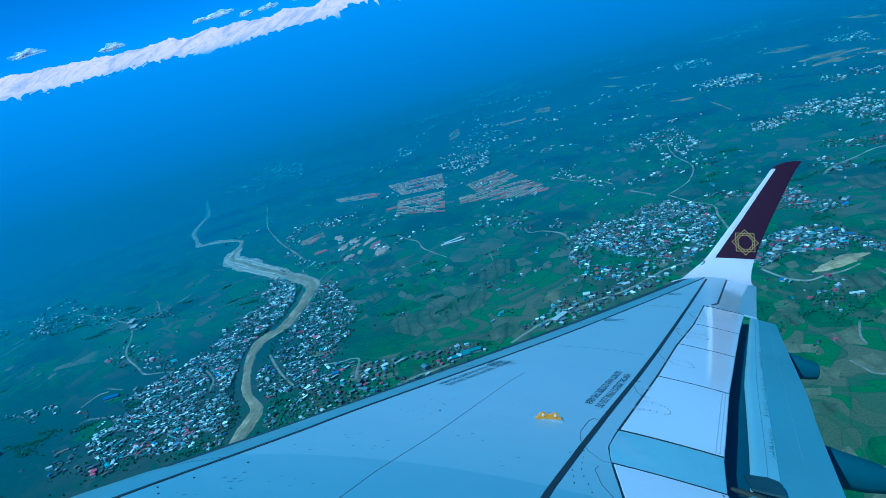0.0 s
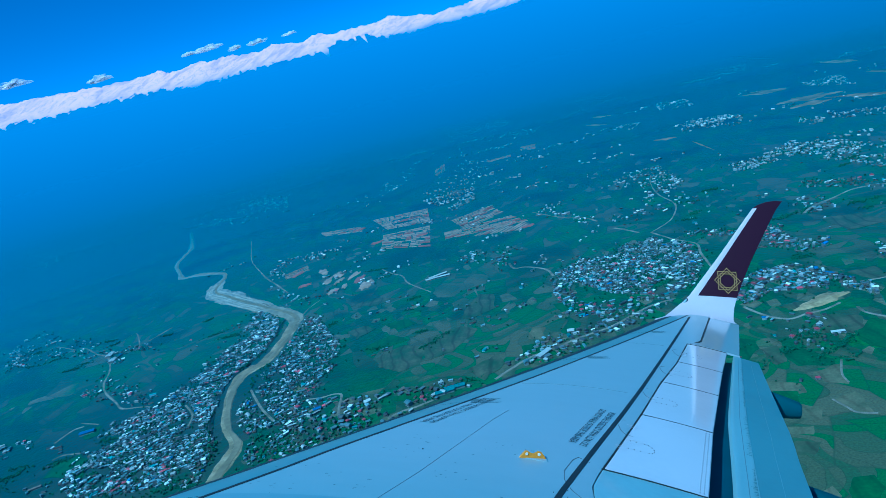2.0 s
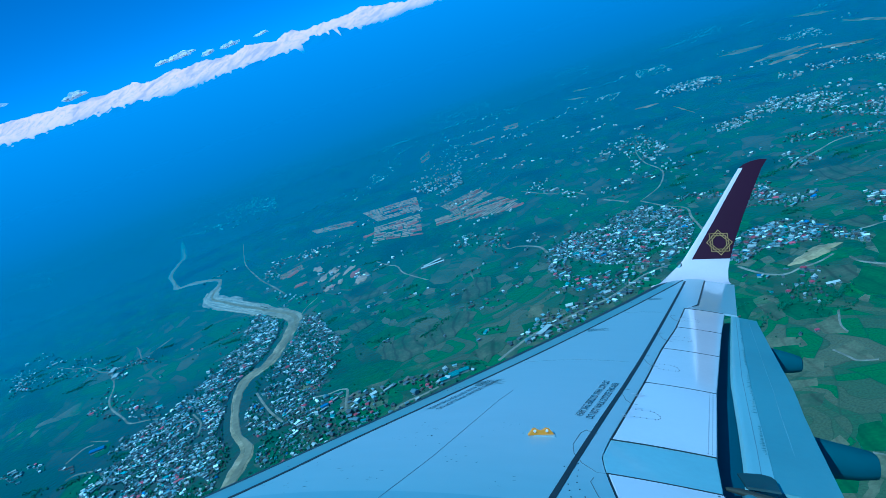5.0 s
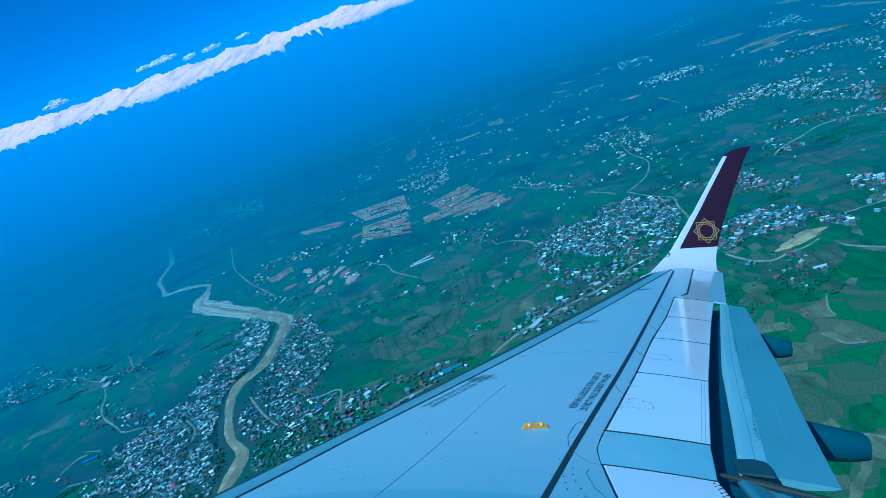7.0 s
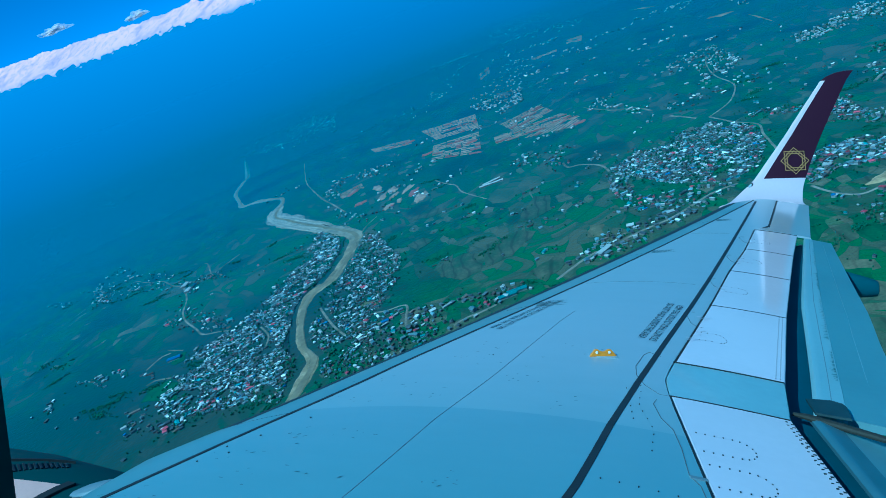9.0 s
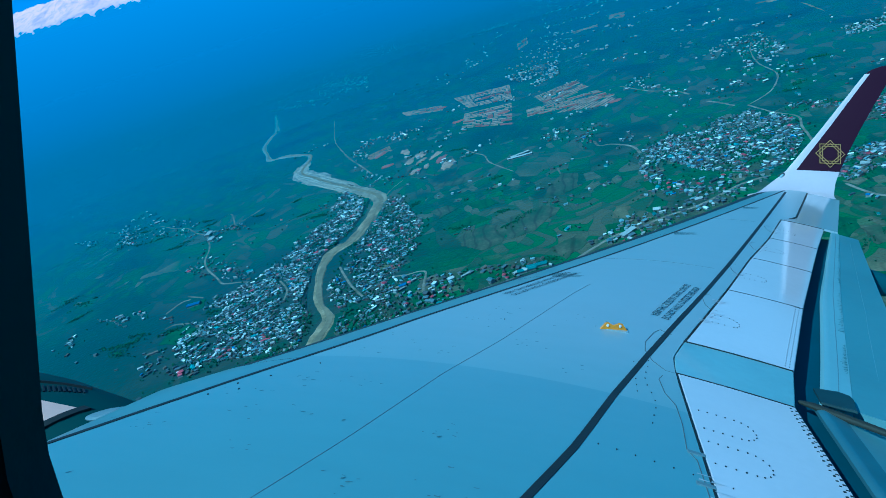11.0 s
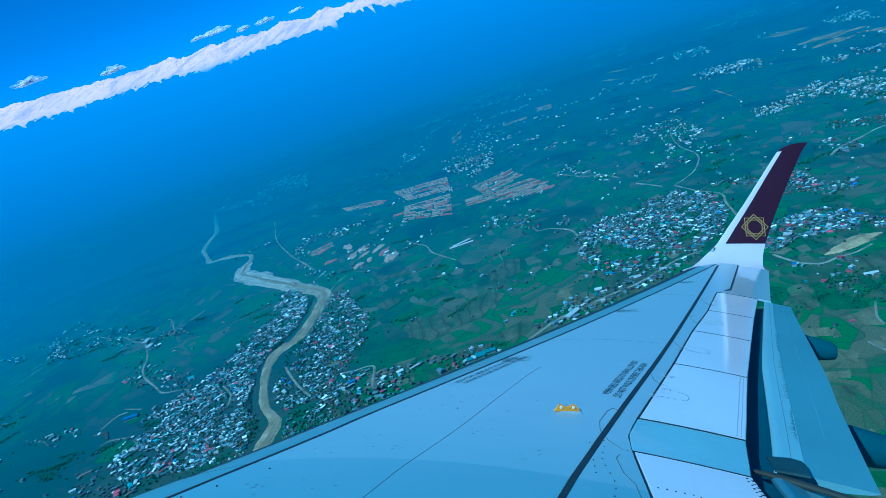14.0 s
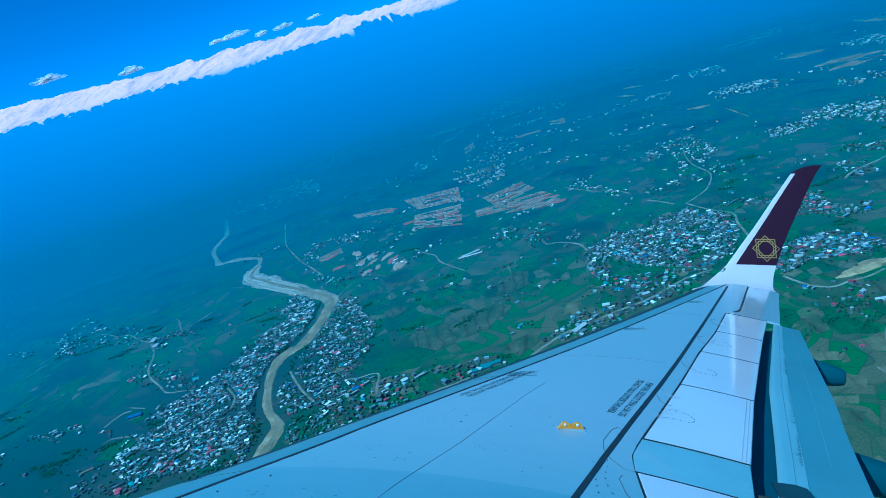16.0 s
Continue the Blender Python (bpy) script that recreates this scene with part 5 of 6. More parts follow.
settle([(-782, 2082), (-671, 1922), (-653, 1804), (-660, 1665), (-690, 1617), (-700, 1539), (-692, 1452), (-666, 1337), (-633, 1231), (-614, 1127), (-608, 1058), (-922, 1221), (-972, 1334), (-954, 1381), (-905, 1444), (-857, 1503), (-826, 1585), (-797, 1686), (-781, 1864), (-780, 1997)], 2600, 0.4, 0.70)
settle([(-603, 1891), (-546, 1866), (-440, 1624), (-423, 1480), (-441, 1408), (-457, 1341), (-448, 1242), (-437, 1133), (-522, 1093), (-555, 1162), (-556, 1196), (-600, 1269), (-634, 1363), (-650, 1436), (-629, 1489), (-604, 1574), (-590, 1706)], 1050, 0.5, 0.70)
settle([(-458, 1329), (-389, 1298), (-325, 1272), (-264, 1272), (-193, 1261), (-145, 1263), (-112, 1236), (-365, 1091), (-467, 1063), (-505, 1093), (-437, 1133)], 210, 0.9, 1.15)
settle([(-1809, 2329), (-1793, 2452), (-1784, 2519), (-1576, 2312), (-1365, 2152), (-1251, 2037), (-1151, 1861), (-1304, 1988), (-1542, 2100), (-1633, 2051)], 150, 0.4, 0.84)
settle([(-1191, 1889), (-1227, 2027), (-1122, 2006), (-1066, 1925), (-1157, 1955), (-1151, 1861)], 40, 0.3, 0.84)
settle([(-1208, 1866), (-1097, 1740), (-986, 1656), (-886, 1541), (-885, 1501), (-1004, 1538), (-1146, 1654), (-1180, 1705), (-1134, 1719)], 75, 0.2, 0.9)
settle([(-3966, 5743), (-3417, 5259), (-2908, 4726), (-2730, 4155), (-3200, 4530)], 170, 0.3, 0.8)
settle([(-1797, 4947), (-1594, 5185), (-1337, 4756), (-1190, 4185), (-1592, 4409)], 230, 0.2, 0.8)
settle([(-2027, 4405), (-1796, 4547), (-1430, 4178), (-1398, 3998), (-1895, 4369)], 80, 0.4, 0.8)
settle([(-887, 2604), (-845, 2739), (-622, 2732), (-589, 2578), (-756, 2598), (-791, 2433), (-793, 2343), (-608, 2074), (-571, 1965), (-805, 2258)], 120, 0.3, 0.8)
settle([(-306, 3292), (-175, 3412), (-59, 3365), (-48, 3042), (-157, 2900), (-234, 3096)], 210, 0.5, 0.8)
settle([(-420, 6851), (-310, 7449), (321, 6686), (294, 5847), (-194, 5500)], 190, 0.2, 0.8)
settle([(-81, 4582), (67, 4161), (-30, 3353), (-204, 3637)], 50, 0.3, 0.8)
settle([(473, 2708), (566, 2796), (689, 2809), (671, 2444), (575, 2338), (524, 2369), (553, 2580)], 170, 0.2, 0.8)
settle([(197, 1832), (288, 1808), (364, 1941), (414, 1910), (479, 1727), (467, 1636), (399, 1475), (323, 1444), (229, 1527), (161, 1658), (109, 1748)], 1400, 0.3, 0.74)
settle([(30, 1741), (103, 1756), (155, 1665), (145, 1516), (266, 1469), (341, 1422), (256, 1353), (127, 1436), (24, 1533)], 190, 0.6, 1.0)
settle([(-49, 1278), (12, 1327), (50, 1371), (124, 1366), (251, 1417), (316, 1423), (240, 1341), (91, 1270), (17, 1250)], 110, 0.5, 1.15)
settle([(489, 1473), (554, 1501), (598, 1486), (639, 1352), (667, 1283), (650, 1228), (608, 1278), (574, 1319), (502, 1338), (442, 1310), (433, 1342)], 520, 0.2, 0.9)
settle([(648, 1771), (699, 1751), (654, 1558), (589, 1607)], 75, 0.3, 0.9)
settle([(662, 1614), (742, 1583), (713, 1518), (635, 1527)], 35, 0.3, 0.9)
settle([(782, 1472), (827, 1410), (831, 1295), (765, 1317), (744, 1385)], 80, 0.1, 1.0)
settle([(495, 1244), (538, 1210), (509, 1113), (539, 1105), (469, 1068), (417, 1140)], 30, 0.4, 0.78)
settle([(856, 2518), (1004, 2566), (1170, 2688), (1254, 2480), (1257, 2061), (1248, 1835), (1183, 1746), (1151, 1901), (1102, 2143), (1073, 2446), (973, 2406), (843, 2386)], 640, 0.3, 0.8)
settle([(909, 2078), (1008, 2007), (1132, 1891), (1177, 1738), (1056, 1775), (980, 1900), (907, 2008)], 120, 0.4, 0.84)
settle([(823, 1924), (884, 1901), (859, 1782), (785, 1771)], 40, 0.4, 0.84)
settle([(1221, 4810), (1399, 4751), (1322, 4279), (1142, 4413)], 110, 0.2, 0.76)
settle([(1110, 3776), (1319, 3600), (1245, 3372), (1083, 3365)], 180, 0.3, 0.76)
settle([(2030, 6205), (2292, 5984), (2035, 5252), (1928, 5655)], 80, 0.2, 0.76)
settle([(1872, 4132), (2063, 4115), (1900, 3590), (1816, 3950)], 120, 0.4, 0.76)
settle([(1493, 3091), (1585, 2946), (1643, 2773), (1710, 2581), (1543, 2370), (1471, 2674), (1432, 2929)], 210, 0.1, 0.76)
settle([(1862, 3119), (1996, 3179), (1965, 2816), (1732, 2497), (1711, 2809)], 170, 0.1, 0.76)
settle([(1397, 3128), (1425, 2952), (1343, 2828), (1324, 3004)], 35, 0.2, 0.76)
settle([(819, 4212), (967, 4148), (840, 3889)], 45, 0.2, 0.76)
settle([(788, 6443), (1233, 6777), (1096, 6246)], 35, 0.2, 0.76)
settle([(-159, 2104), (-95, 2182), (29, 2081), (125, 1934), (112, 1858), (-19, 1957), (-101, 2062)], 60, 0.4, 0.84)
settle([(131, 2502), (178, 2603), (257, 2666), (282, 2614), (220, 2446), (324, 2250), (288, 2174)], 45, 0.3, 0.84)
settle([(493, 1874), (539, 1845), (605, 1776), (574, 1740), (494, 1809)], 45, 0.3, 0.84)
settle([(257, 5307), (511, 5205), (492, 4916), (258, 4854)], 35, 0.2, 0.76)
settle([(-796, 5865), (-440, 5788), (-375, 5252), (-641, 5179)], 40, 0.2, 0.76)
settle([(-4133, 4854), (-3283, 4402), (-2526, 3464), (-2447, 3062), (-3286, 3718)], 120, 0.3, 0.84)
settle([(-2027, 6763), (-1977, 7745), (-1305, 7275), (-1074, 5895), (-1349, 5568), (-1760, 6043)], 150, 0.2, 0.84)
settle([(-3228, 9216), (-3281, 9841), (-2930, 9164), (-2584, 7827)], 25, 0.2, 0.84)
settle([(-6323, 11759), (-6266, 12271), (-5051, 10280), (-4531, 8945)], 30, 0.2, 0.84)
settle([(-389, 7312), (-183, 7471), (244, 5840), (154, 5121), (-243, 6183)], 90, 0.2, 0.84)
settle([(-302, 3355), (-299, 4033), (-127, 4251), (18, 3877), (-60, 3335), (-193, 3088)], 45, 0.2, 0.84)
settle([(-707, 3855), (-583, 4437), (-447, 4848), (-383, 4218), (-518, 3600), (-636, 3518)], 60, 0.2, 0.84)
settle([(1014, 3692), (1182, 3802), (1151, 3550), (982, 3396)], 40, 0.2, 0.84)
settle([(2058, 10317), (2318, 8365), (1972, 7010), (1755, 8597)], 40, 0.2, 0.84)
settle([(920, 7957), (1222, 7003), (1020, 5879), (748, 6539)], 30, 0.2, 0.84)
settle([(-1079, 1383), (-1023, 1357), (-1019, 1330), (-1059, 1347)], 8, 0.2, 1.1)
settle([(-1256, 1454), (-1193, 1411), (-1174, 1372), (-1219, 1396)], 7, 0.2, 0.9)
settle([(-1180, 1450), (-1155, 1436), (-1132, 1391), (-1152, 1402)], 6, 0.2, 0.9)
settle([(-1987, 2298), (-1852, 2269), (-1809, 2176), (-1914, 2219)], 22, 0.2, 0.84)
settle([(-1896, 2345), (-1667, 2268), (-1564, 2067), (-1648, 2106), (-1759, 2269)], 50, 0.2, 0.84)
settle([(-2996, 3614), (-2716, 3456), (-2235, 2692), (-2361, 2759)], 25, 0.2, 0.8)
settle([(-1319, 1464), (-1205, 1439), (-1177, 1391), (-1286, 1432)], 14, 0.2, 0.9)
settle([(-1017, 1201), (-962, 1191), (-929, 1087), (-970, 1098)], 16, 0.5, 1.0)
settle([(-1346, 1389), (-1315, 1379), (-1284, 1315), (-1316, 1325)], 10, 0.2, 0.84)
settle([(-919, 1116), (-868, 1107), (-818, 1099), (-819, 1066), (-878, 1071)], 22, 0.4, 1.0)
settle([(-956, 1277), (-951, 1317), (-731, 1172), (-689, 1093), (-783, 1099), (-872, 1118), (-935, 1186)], 340, 0.4, 0.70)
settle([(-1500, 1500), (-600, 2600), (400, 3000), (1500, 2600), (700, 900), (-1300, 1000)], 110, 0.0, 0.9)
for i in range(120):                       # hamlets strung along the lanes of the far plain
    y = 2150 + 4600 * rnd.random() ** 1.4
    x, bend = y * rnd.uniform(-0.42, 0.72), rnd.uniform(-0.5, 0.7)
    for j in range(rnd.randrange(3, 15)):
        u, v = rnd.gauss(0, 0.020 * y), rnd.gauss(0, 0.008 * y)
        hx, hy = x + u * math.cos(bend) - v * math.sin(bend), y + u * math.sin(bend) + v * math.cos(bend)
        if clear(hx, hy, 8):
            sites.append((hx, hy, rnd.uniform(0, 3.1), rnd.choice((0, 1, 2, 2, 3, 7)), rnd.uniform(0.7, 1.2) * (0.72 + hy / 8000)))
for i in range(60):                        # farmsteads among the nearer fields
    y = 950 + 1200 * rnd.random()
    x = y * rnd.uniform(-0.55, 0.75)
    for j in range(rnd.randrange(2, 7)):
        hx, hy = x + rnd.gauss(0, 26), y + rnd.gauss(0, 16)
        if clear(hx, hy, 9) and hy > 900:
            sites.append((hx, hy, rnd.uniform(0, 3.1), rnd.choices(range(10), ODDS)[0], rnd.uniform(0.7, 1.0)))
for x, y in [(-332, 1213), (-352, 1185), (-564, 1534), (-515, 1488), (-404, 1177), (510, 1200), (494, 1140), (449, 1133), (1024, 1977), (1059, 1981), (1095, 1834), (794, 1365), (-739, 1432), (274, 1725), (319, 1562), (646, 1664), (-475, 1293), (1210, 2159), (1247, 2133)]:                              # larger houses under bright red roofs
    sites.append((x, y, rnd.uniform(0, 1.5), 5, 1.2))
sites.sort(key=lambda s: math.hypot(s[0], s[1]))

near, far = sites[:290], sites[290:]
models = [house(w, l, h, style, WALLS[a], ROOFS[b], label) for w, l, h, style, a, b, label in KINDS]
used = set()
for x, y, turn, kind, size in near:
    m = Matrix.Translation(bowl(x, y)) @ Matrix.Rotation(turn, 4, "Z") @ Matrix.Scale(size, 4)
    if kind not in used:
        models[kind].matrix_world = m
        used.add(kind)
    else:
        copy_thing(models[kind], m)
for k in range(10):                       # a model that found no site stands at the edge of the first town
    if k not in used:
        models[k].matrix_world = Matrix.Translation(bowl(-1020, 1180 + 14 * k))


def town(name, group, label):
    """Houses past counting, as one mesh."""
    vary = random.Random(4)
    verts, faces, idx = [], [], []
    for x, y, turn, kind, size in group:
        w, l, h, style, a, b, _ = KINDS[kind]
        k = draw_in(math.sqrt(x * x + y * y + ALT * ALT))
        grow = vary.uniform(0.7, 1.25)
        w, l, h = w * k * size * grow, l * k * size * vary.uniform(0.75, 1.5) / grow, h * k * (0.5 + 0.4 * size) * vary.uniform(0.7, 1.3)
        o, c, s, n = bowl(x, y), math.cos(turn), math.sin(turn), len(verts)

        def put(px, py, pz):
            verts.append((o.x + px * c - py * s, o.y + px * s + py * c, o.z + pz))
        for z in (-2, h):
            for px, py in ((-w / 2, -l / 2), (w / 2, -l / 2), (w / 2, l / 2), (-w / 2, l / 2)):
                put(px, py, z)
        faces += [(n + i, n + (i + 1) % 4, n + 4 + (i + 1) % 4, n + 4 + i) for i in range(4)]
        idx += [a] * 4
        e = 0.6 * k
        for px, py in ((-w / 2 - e, -l / 2 - e), (w / 2 + e, -l / 2 - e), (w / 2 + e, l / 2 + e), (-w / 2 - e, l / 2 + e)):
            put(px, py, h + 0.05)
        rise = {"gable": 0.28, "hip": 0.3, "flat": 0.03}[style] * w
        inset = {"gable": -e, "hip": w * 0.5, "flat": w * 0.4}[style]
        put(0, -l / 2 + inset, h + rise)
        put(0, l / 2 - inset, h + rise)
        r = n + 8
        faces += [(r, r + 1, r + 4), (r + 1, r + 2, r + 5, r + 4), (r + 2, r + 3, r + 5), (r + 3, r, r + 4, r + 5)]
        idx += [3 + b] * 4
    ob = new(name, sheet(name, verts, faces, WALLS + ROOFS, None, idx))
    return tagged(ob, label, "houses", kind="stuff")


town("town_houses", [s for s in far if s[1] < 2100], "crowded small houses with tin and coloured roofs")
town("village_houses", [s for s in far if s[1] >= 2100], "far villages of small pale houses")


ROOF_WORDS = {1: "white", 4: "blue", 6: "teal"}


def long_shed(x0, y0, x1, y1, w, h, cover, word):
    a, b = Vector((x0, y0)), Vector((x1, y1))
    mid, d = (a + b) / 2, b - a
    top = thing("long_shed", "long shed with " + word + " metal roof among fields", "shed", Matrix.Translation(bowl(*mid)) @ Matrix.Rotation(math.atan2(d.y, d.x) - math.pi / 2, 4, "Z"), group="long sheds")
    l = d.length
    bm = bmesh.new()
    box(bm, -w / 2, w / 2, -l / 2, l / 2, -1, h)
    part("wall", bm, WALLS[0], top, "", 0)
    part("roof", loft([[(x, y, z) for x, z in ((-w / 2 - 1, h), (0, h + 2), (w / 2 + 1, h), (w / 2 + 1, h + 0.3), (0, h + 2.3), (-w / 2 - 1, h + 0.3))] for y in (-l / 2 - 1, l / 2 + 1)]), cover, top, "", 0)


for (ax, ay), (bx, by), wide, tall, top in (
        ((-234, 1974), (-163, 1981), 11, 4, 1),
        ((-225, 1986), (-173, 2010), 9, 4, 1),
        ((-1228, 1952), (-1232, 1988), 16, 6, 1),
        ((-1188, 1891), (-1192, 1922), 16, 6, 1),
        ((-1015, 1408), (-983, 1414), 14, 5, 4),
        ((-165, 1223), (-126, 1228), 12, 5, 6),
        ((-182, 1212), (-147, 1219), 12, 5, 6),
        ((507, 1118), (527, 1114), 6, 3, 1),
        ((22, 1274), (48, 1301), 12, 5, 1)):
    long_shed(ax, ay, bx, by, wide, tall, ROOFS[top], ROOF_WORDS[top])

# ---- trees ----
def crown_shape(seed):
    """A crown of several leafy clumps on a short trunk, with an uneven outline."""
    r = random.Random(seed)
    bm = bmesh.new()
    for i in range(4):
        m = Matrix.Translation((r.uniform(-0.28, 0.28), r.uniform(-0.28, 0.28), 0.35 + 0.17 * i)) @ Matrix.Diagonal((r.uniform(.28, .46), r.uniform(.28, .46), r.uniform(.22, .36), 1))
        bmesh.ops.create_icosphere(bm, subdivisions=1, radius=1, matrix=m)
    for v in bm.verts:
        v.co += Vector((r.uniform(-1, 1), r.uniform(-1, 1), r.uniform(-1, 1))) * 0.07
    vs, fs = [v.co.copy() for v in bm.verts], [[v.index for v in f.verts] for f in bm.faces]
    bm.free()
    return np.array(vs), np.array(fs)


shapes = [crown_shape(s) for s in range(5)]
rnd = random.Random(5)
spots = []
while len(spots) < 5200:                                   # gardens in and round the towns
    x, y, *_ = sites[int(rnd.random() ** 1.3 * len(sites))]
    x, y = x + rnd.gauss(0, 20), y + rnd.gauss(0, 20)
    if y < 2600 and clear(x, y, 5):
        spots.append((x, y, rnd.uniform(2.4, 5.0)))
while len(spots) < 11500:                                   # groves and hedgerows, trees close together
    y = 560 + 1700 * rnd.random() ** 1.2
    x = rnd.uniform(-1.0, 0.75) * y
    if noise.noise((x * 0.0042, y * 0.0042, 9.0)) + 0.35 * noise.noise((x * 0.02, y * 0.02, 2.0)) < 0.26:
        continue
    a, long = rnd.uniform(-0.4, 1.0), rnd.uniform(8, 26)
    for i in range(rnd.randrange(20, 60)):
        u, v = rnd.gauss(0, long), rnd.gauss(0, 5.5)
        px, py = x + u * math.cos(a) - v * math.sin(a), y + u * math.sin(a) + v * math.cos(a)
        if clear(px, py, 5):
            spots.append((px, py, rnd.uniform(1.8, 4.2)))
for x, y, _ in river_mid[::2]:
    for side in (-1, 1):
        if rnd.random() < 0.5 and y < 1900:
            spots.append((x + side * rnd.uniform(38, 52), y + rnd.uniform(-9, 9), rnd.uniform(4, 8)))
verts, faces, n = [], [], 0
for x, y, size in spots:
    vs, fs = shapes[rnd.randrange(5)]
    k = draw_in(math.sqrt(x * x + y * y + ALT * ALT)) * size
    a = rnd.uniform(0, 6.28)
    rot = np.array([[math.cos(a), -math.sin(a), 0], [math.sin(a), math.cos(a), 0], [0, 0, rnd.uniform(0.8, 1.3)]])
    verts.append(vs @ rot.T * k + np.array(bowl(x, y)) - (0, 0, 0.12 * k))
    faces.append(fs + n)
    n += len(vs)
trees = new("trees", sheet("trees", np.concatenate(verts).tolist(), np.concatenate(faces).tolist(), [LEAF]))
tagged(trees, "scattered dark green trees, hedges and groves", "trees", kind="stuff")

# ---- snow mountains, haze bank and clouds on the horizon ----
def mountain_material():
    m = bpy.data.materials.new("snow_and_hazed_rock")
    m.use_nodes = True
    nt = m.node_tree
    bsdf = nt.nodes["Principled BSDF"]
    at = nt.nodes.new("ShaderNodeUVMap")
    at.uv_map = "plan"
    sep = nt.nodes.new("ShaderNodeSeparateXYZ")
    nt.links.new(at.outputs[0], sep.inputs[0])
    along = nt.nodes.new("ShaderNodeUVMap")
    along.uv_map = "streak"

    def streaks(scale, detail, bend):
        n = nt.nodes.new("ShaderNodeTexNoise")
        n.inputs["Scale"].default_value, n.inputs["Detail"].default_value, n.inputs["Distortion"].default_value = scale, detail, bend
        nt.links.new(along.outputs[0], n.inputs["Vector"])
        return n.outputs["Fac"]
    add = nt.nodes.new("ShaderNodeMath")               # ragged lower rim of the snow
    add.operation = "MULTIPLY_ADD"
    add.inputs[1].default_value = 0.5
    nt.links.new(streaks(2.6, 7, 0.8), add.inputs[0])
    nt.links.new(sep.outputs[1], add.inputs[2])
    # rock below the snow has the blue of the haze put into its colour
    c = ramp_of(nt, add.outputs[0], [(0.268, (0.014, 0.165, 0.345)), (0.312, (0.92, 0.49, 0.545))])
    # blue shade on the snow's folds and facets, with rock ridges, painted in
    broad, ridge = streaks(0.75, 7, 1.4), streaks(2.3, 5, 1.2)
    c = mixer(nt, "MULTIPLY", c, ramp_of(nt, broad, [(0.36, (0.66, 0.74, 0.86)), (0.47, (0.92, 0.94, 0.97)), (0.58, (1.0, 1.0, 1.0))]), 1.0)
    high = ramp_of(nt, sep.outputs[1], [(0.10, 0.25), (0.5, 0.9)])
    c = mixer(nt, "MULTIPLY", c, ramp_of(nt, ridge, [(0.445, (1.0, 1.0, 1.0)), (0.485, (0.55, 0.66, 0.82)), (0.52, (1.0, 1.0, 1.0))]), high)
    nt.links.new(c, bsdf.inputs["Base Color"])
    bsdf.inputs["Roughness"].default_value = 0.7
    face, rough = nt.nodes.new("ShaderNodeCombineXYZ"), nt.nodes.new("ShaderNodeBump")      # the snow scatters as one even slope
    for i, v in enumerate((-0.1, -0.62, 0.78)):
        face.inputs[i].default_value = v
    rough.inputs["Strength"].default_value, rough.inputs["Distance"].default_value = 0.10, 6
    nt.links.new(broad, rough.inputs["Height"])
    nt.links.new(face.outputs[0], rough.inputs["Normal"])
    nt.links.new(rough.outputs[0], bsdf.inputs["Normal"])
    return m


COLS, LEVELS = 1700, 52
# height of the crest and of the snow line over the level of the eye, by compass degrees
crest_at = line((-50, 4.9), (-40, 4.7), (-34, 5.0), (-29.8, 4.85), (-27.7, 4.76), (-25.7, 4.70), (-23.8, 4.66), (-21.9, 4.88), (-21.3, 4.52), (-20.4, 4.60), (-18.9, 4.92), (-18.4, 4.66), (-16.8, 4.82), (-16.0, 4.58),
                (-14.5, 4.52), (-13.4, 4.88), (-11.2, 4.44), (-9.7, 4.84), (-9.2, 4.5), (-8.1, 4.56), (-5.9, 4.46), (-4.3, 4.74), (-2.6, 4.40), (-0.9, 4.02), (3, 4.3), (8, 4.2), (20, 3.9), (30, 3.2), (40, 2.6))
snow_at = line((-50, 3.6), (-28, 3.56), (-22.3, 3.6), (-20, 3.2), (-14, 3.5), (-9.6, 3.5), (-8.7, 4.0), (-5.7, 3.8), (-4, 3.25), (0, 3.2), (10, 3.3), (30, 3.0), (40, 2.9))
verts, plan, along, faces = [], [], [], []
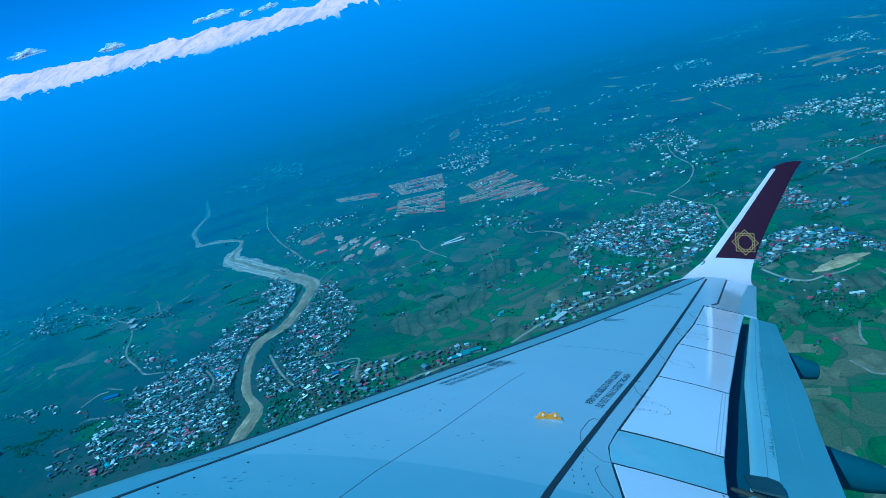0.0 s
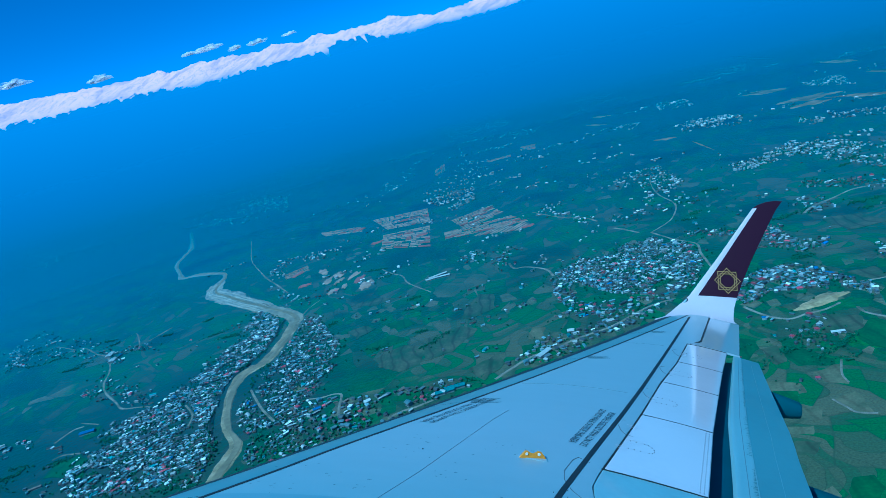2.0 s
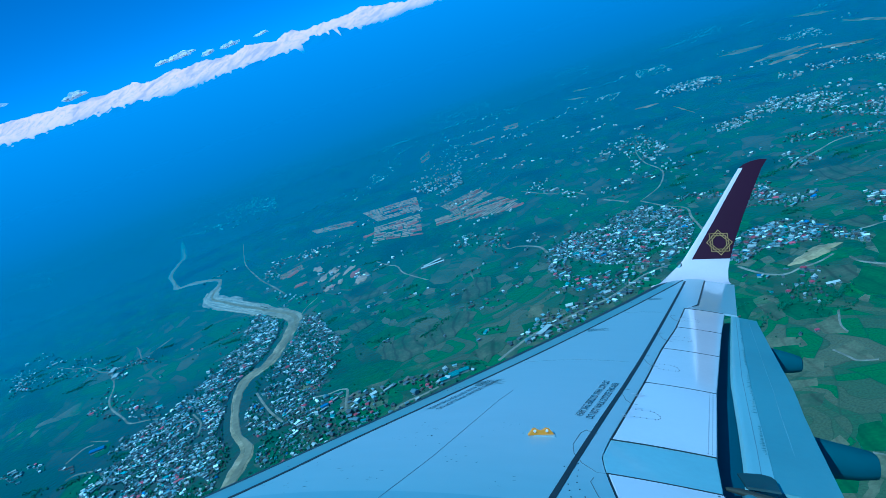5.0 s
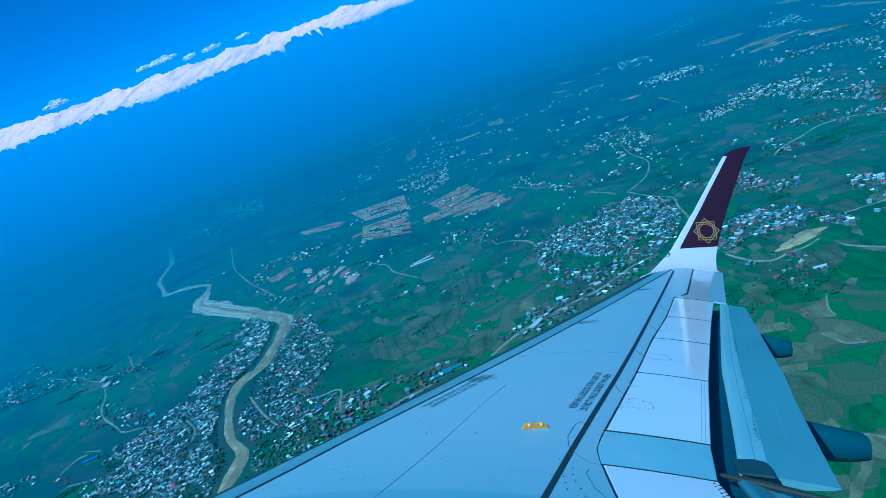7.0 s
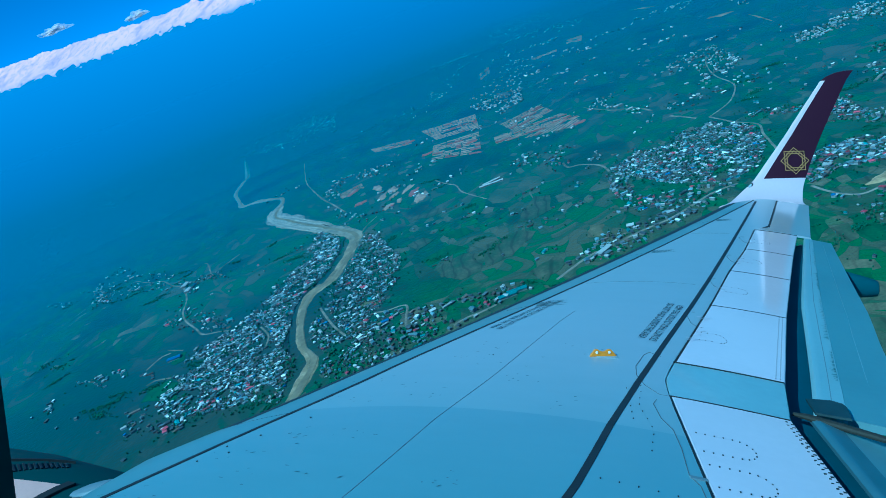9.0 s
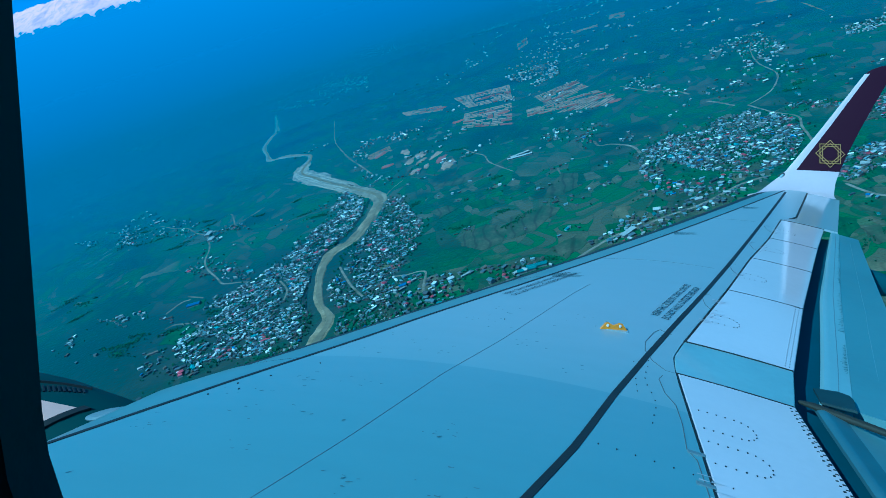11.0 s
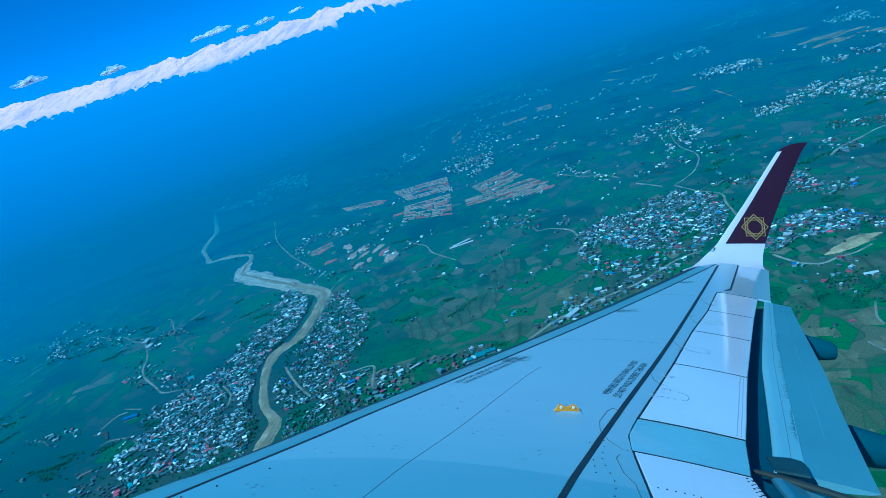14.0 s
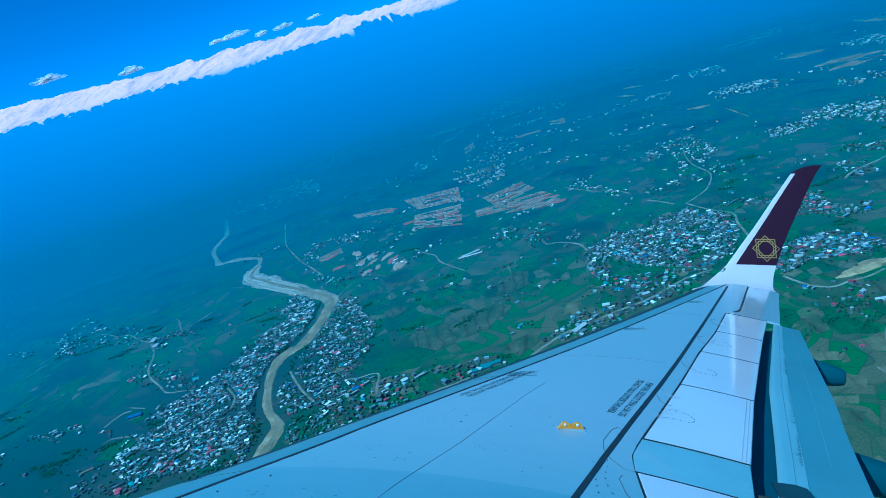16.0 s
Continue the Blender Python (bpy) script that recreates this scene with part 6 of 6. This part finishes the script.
for i in range(COLS):
    deg = -50 + 90 * i / (COLS - 1)
    az = radians(deg)
    crest = crest_at(deg) + 0.10 * noise.noise((deg * 0.9, 3, 0))
    peak = 0.16 * abs(noise.noise((deg * 1.3, 5, 0))) - 0.09 * abs(noise.noise((deg * 2.9, 6, 0))) + 0.05 * noise.noise((deg * 5, 1, 0)) + 0.035 * noise.noise((deg * 11, 1, 0)) + 0.03 * noise.noise((deg * 23, 1, 0))
    low = snow_at(deg) + 0.12 * noise.noise((deg * 0.7, 8, 0)) + 0.10 * noise.noise((deg * 2.3, 8, 3))
    for j in range(LEVELS):
        u = j / (LEVELS - 1)
        lean = 1.2 * noise.noise((deg * 0.3, u * 1.5, 6))
        rib = noise.ridged_multi_fractal((deg * 0.62 + lean + 1.4 * u, u * 2.6 - 0.4 * deg, 2.0), 1.1, 2.1, 6, 1.0, 2.0) - 1.1
        fine = noise.fractal((deg * 4.0, u * 14.0, 4.0), 1.0, 2.0, 5)
        up = min(u / 0.86, 1.0)
        e = 1.2 + (crest - 1.2) * up ** 0.92 + peak * up ** 18 - max(0, u - 0.86) * 4.0 + (0.012 * rib + 0.004 * fine) * math.sin(math.pi * min(u / 0.86, 1.0)) ** 0.5
        r = 4600 + 340 * u - 0.8 * rib * math.sin(math.pi * min(u, 0.97)) - 0.3 * fine
        verts.append((r * math.sin(az), r * math.cos(az), ALT + r * math.tan(radians(e))))
        slip = deg + 0.45 * (e - low)         # gullies full of snow hang below the snow line
        hang = max(0.0, noise.noise((slip * 3.1, 2.0, e * 0.5)) - 0.02) * 1.0 * max(0.0, 1 - abs(deg + 7.2) / 3.4) ** 0.5 + 0.30 * max(0.0, noise.noise((slip * 2.2, 7.0, e * 0.6)) - 0.05)
        plan.append((deg / 10, (e - low) * 0.62 + 0.05 - 0.03 * rib + hang))
        along.append(((deg * 0.94 + e * 0.34) * 0.55, (e * 0.94 - deg * 0.34) * 2.2))
for i in range(COLS - 1):
    faces += [(i * LEVELS + j, (i + 1) * LEVELS + j, (i + 1) * LEVELS + j + 1, i * LEVELS + j + 1) for j in range(LEVELS - 1)]
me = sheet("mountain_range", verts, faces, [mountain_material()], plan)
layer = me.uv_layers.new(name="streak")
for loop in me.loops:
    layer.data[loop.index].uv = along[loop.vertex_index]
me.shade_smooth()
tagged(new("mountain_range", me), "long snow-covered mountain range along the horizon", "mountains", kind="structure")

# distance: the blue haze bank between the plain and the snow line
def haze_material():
    """Haze of the far air painted as a blue glow, paler upwards."""
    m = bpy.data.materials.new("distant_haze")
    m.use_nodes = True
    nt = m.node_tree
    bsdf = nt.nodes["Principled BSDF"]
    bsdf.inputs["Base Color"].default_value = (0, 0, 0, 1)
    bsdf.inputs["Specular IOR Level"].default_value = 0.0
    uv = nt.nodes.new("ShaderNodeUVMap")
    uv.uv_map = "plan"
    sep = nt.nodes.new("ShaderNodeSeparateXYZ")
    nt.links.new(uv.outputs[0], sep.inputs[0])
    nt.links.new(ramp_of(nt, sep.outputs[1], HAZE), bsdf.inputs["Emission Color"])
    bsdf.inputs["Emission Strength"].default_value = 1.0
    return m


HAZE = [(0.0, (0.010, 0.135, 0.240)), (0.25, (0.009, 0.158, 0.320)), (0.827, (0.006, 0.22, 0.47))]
far_haze = haze_material()                    # thins out over the foot of the snow
nt = far_haze.node_tree
at = nt.nodes.new("ShaderNodeSeparateXYZ")
nt.links.new(plan_nodes(nt), at.inputs[0])
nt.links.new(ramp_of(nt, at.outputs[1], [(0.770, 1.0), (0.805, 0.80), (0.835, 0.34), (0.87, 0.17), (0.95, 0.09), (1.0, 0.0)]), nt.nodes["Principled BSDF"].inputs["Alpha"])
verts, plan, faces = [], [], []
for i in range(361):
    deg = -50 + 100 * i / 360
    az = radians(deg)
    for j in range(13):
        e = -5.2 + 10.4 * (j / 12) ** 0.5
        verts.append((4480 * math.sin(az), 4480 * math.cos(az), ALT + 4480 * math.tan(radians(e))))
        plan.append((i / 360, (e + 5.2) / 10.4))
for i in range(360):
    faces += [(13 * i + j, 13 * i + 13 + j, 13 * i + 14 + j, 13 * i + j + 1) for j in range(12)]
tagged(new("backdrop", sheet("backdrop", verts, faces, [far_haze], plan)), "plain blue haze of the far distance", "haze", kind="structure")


# thin glowing sheets added as the same haze over the far plain, thicker in the west
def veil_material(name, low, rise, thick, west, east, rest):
    """Glowing see-through sheet for thin air: clear at its foot, thicker upwards, and fading out towards the east."""
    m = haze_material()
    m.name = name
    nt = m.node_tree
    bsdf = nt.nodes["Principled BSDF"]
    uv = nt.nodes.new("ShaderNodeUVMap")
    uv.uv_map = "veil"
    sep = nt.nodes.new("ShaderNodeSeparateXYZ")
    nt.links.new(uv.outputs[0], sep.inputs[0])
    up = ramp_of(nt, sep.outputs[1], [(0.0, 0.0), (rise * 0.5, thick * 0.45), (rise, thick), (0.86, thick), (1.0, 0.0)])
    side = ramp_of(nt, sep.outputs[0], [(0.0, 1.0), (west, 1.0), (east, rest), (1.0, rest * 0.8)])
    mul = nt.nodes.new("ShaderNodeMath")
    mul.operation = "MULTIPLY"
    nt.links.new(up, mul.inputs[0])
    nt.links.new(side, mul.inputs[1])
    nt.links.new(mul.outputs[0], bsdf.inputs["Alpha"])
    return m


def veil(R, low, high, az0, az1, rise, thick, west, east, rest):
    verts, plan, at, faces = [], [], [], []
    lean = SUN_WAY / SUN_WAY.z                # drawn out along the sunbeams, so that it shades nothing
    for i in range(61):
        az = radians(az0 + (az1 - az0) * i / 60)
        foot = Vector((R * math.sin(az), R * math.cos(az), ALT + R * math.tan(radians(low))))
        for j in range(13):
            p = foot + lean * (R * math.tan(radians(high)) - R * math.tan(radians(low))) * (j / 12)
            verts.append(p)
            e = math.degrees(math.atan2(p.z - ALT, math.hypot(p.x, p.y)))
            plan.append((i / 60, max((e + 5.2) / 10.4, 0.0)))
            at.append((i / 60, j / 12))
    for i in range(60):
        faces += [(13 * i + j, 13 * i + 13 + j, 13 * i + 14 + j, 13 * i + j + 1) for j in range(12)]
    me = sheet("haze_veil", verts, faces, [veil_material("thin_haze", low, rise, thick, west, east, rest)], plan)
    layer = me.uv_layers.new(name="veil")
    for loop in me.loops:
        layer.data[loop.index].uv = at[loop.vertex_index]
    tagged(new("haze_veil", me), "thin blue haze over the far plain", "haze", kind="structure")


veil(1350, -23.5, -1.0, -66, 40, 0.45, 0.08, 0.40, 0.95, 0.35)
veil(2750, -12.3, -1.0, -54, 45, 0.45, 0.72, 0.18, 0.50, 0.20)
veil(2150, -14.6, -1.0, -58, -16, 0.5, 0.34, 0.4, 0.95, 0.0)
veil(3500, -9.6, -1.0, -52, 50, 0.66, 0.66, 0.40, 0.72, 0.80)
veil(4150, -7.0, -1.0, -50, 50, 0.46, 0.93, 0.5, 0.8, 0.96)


CLOUD = bpy.data.materials.new("cloud")
CLOUD.use_nodes = True
nt = CLOUD.node_tree
front, thru, both, clear_air, body = (nt.nodes.new("ShaderNode" + k) for k in ("BsdfDiffuse", "BsdfTranslucent", "MixShader", "BsdfTransparent", "MixShader"))
front.inputs[0].default_value = thru.inputs[0].default_value = (0.92, 0.78, 0.86, 1)
up = nt.nodes.new("ShaderNodeCombineXYZ")          # light wanders through a cloud: it is lit as one body, from above
for i, v in enumerate((-0.2, -0.5, 0.84)):
    up.inputs[i].default_value = v
nt.links.new(up.outputs[0], front.inputs["Normal"])
for a, b in ((front.outputs[0], both.inputs[1]), (thru.outputs[0], both.inputs[2]), (clear_air.outputs[0], body.inputs[1]), (both.outputs[0], body.inputs[2]), (body.outputs[0], nt.nodes["Material Output"].inputs[0])):
    nt.links.new(a, b)
both.inputs[0].default_value = 0.1
puff, at = nt.nodes.new("ShaderNodeTexNoise"), nt.nodes.new("ShaderNodeTexCoord")
puff.inputs["Scale"].default_value, puff.inputs["Detail"].default_value = 0.022, 2
nt.links.new(at.outputs["Object"], puff.inputs["Vector"])
nt.links.new(ramp_of(nt, puff.outputs["Fac"], [(0.30, 0.08), (0.68, 0.42)]), body.inputs[0])


def cloud(deg, elev, wide, tall, seed):
    """A thin wisp: nested veils inside one another, so that it fades out at its rim."""
    az, R = radians(deg), 4950
    bm = bmesh.new()
    place = Matrix.Translation((R * math.sin(az), R * math.cos(az), ALT + R * math.tan(radians(elev)))) @ Matrix.Rotation(-az, 4, "Z")
    for shell in (0.5, 0.78, 1.0):
        for v in bmesh.ops.create_icosphere(bm, subdivisions=4, radius=1)["verts"]:
            d = v.co.copy()
            k = shell * (1 + 0.5 * noise.noise(Vector((d.x * 2.4, d.y, d.z * 1.4)) + Vector((seed, 0, shell))) + 0.10 * noise.noise(d * 5 + Vector((0, seed, shell))))
            flat = 0.5 if d.z < 0 else 1.0
            v.co = place @ Vector((d.x * k * R * radians(wide) * 0.5, d.y * k * 12, d.z * k * flat * R * radians(tall) * 0.8 + 5 * d.x))
    tagged(new("cloud", finish(bm, "cloud", CLOUD, 180)), "small thin white cloud above the snowy ridge", "cloud", group="clouds over the range")


for deg, elev, wide, tall in ((-18.2, 5.55, 2.4, 0.32), (-19.6, 5.5, 1.0, 0.22), (-16.2, 5.15, 1.0, 0.28), (-14.5, 5.2, 1.5, 0.26), (-12.0, 5.25, 1.0, 0.2), (-26, 5.15, 1.6, 0.4), (-31.4, 6.0, 2.2, 0.4), (-38, 5.7, 2.2, 0.35), (38, 3.2, 5.0, 0.4)):
    cloud(deg, elev, wide, tall, int(deg * 10))
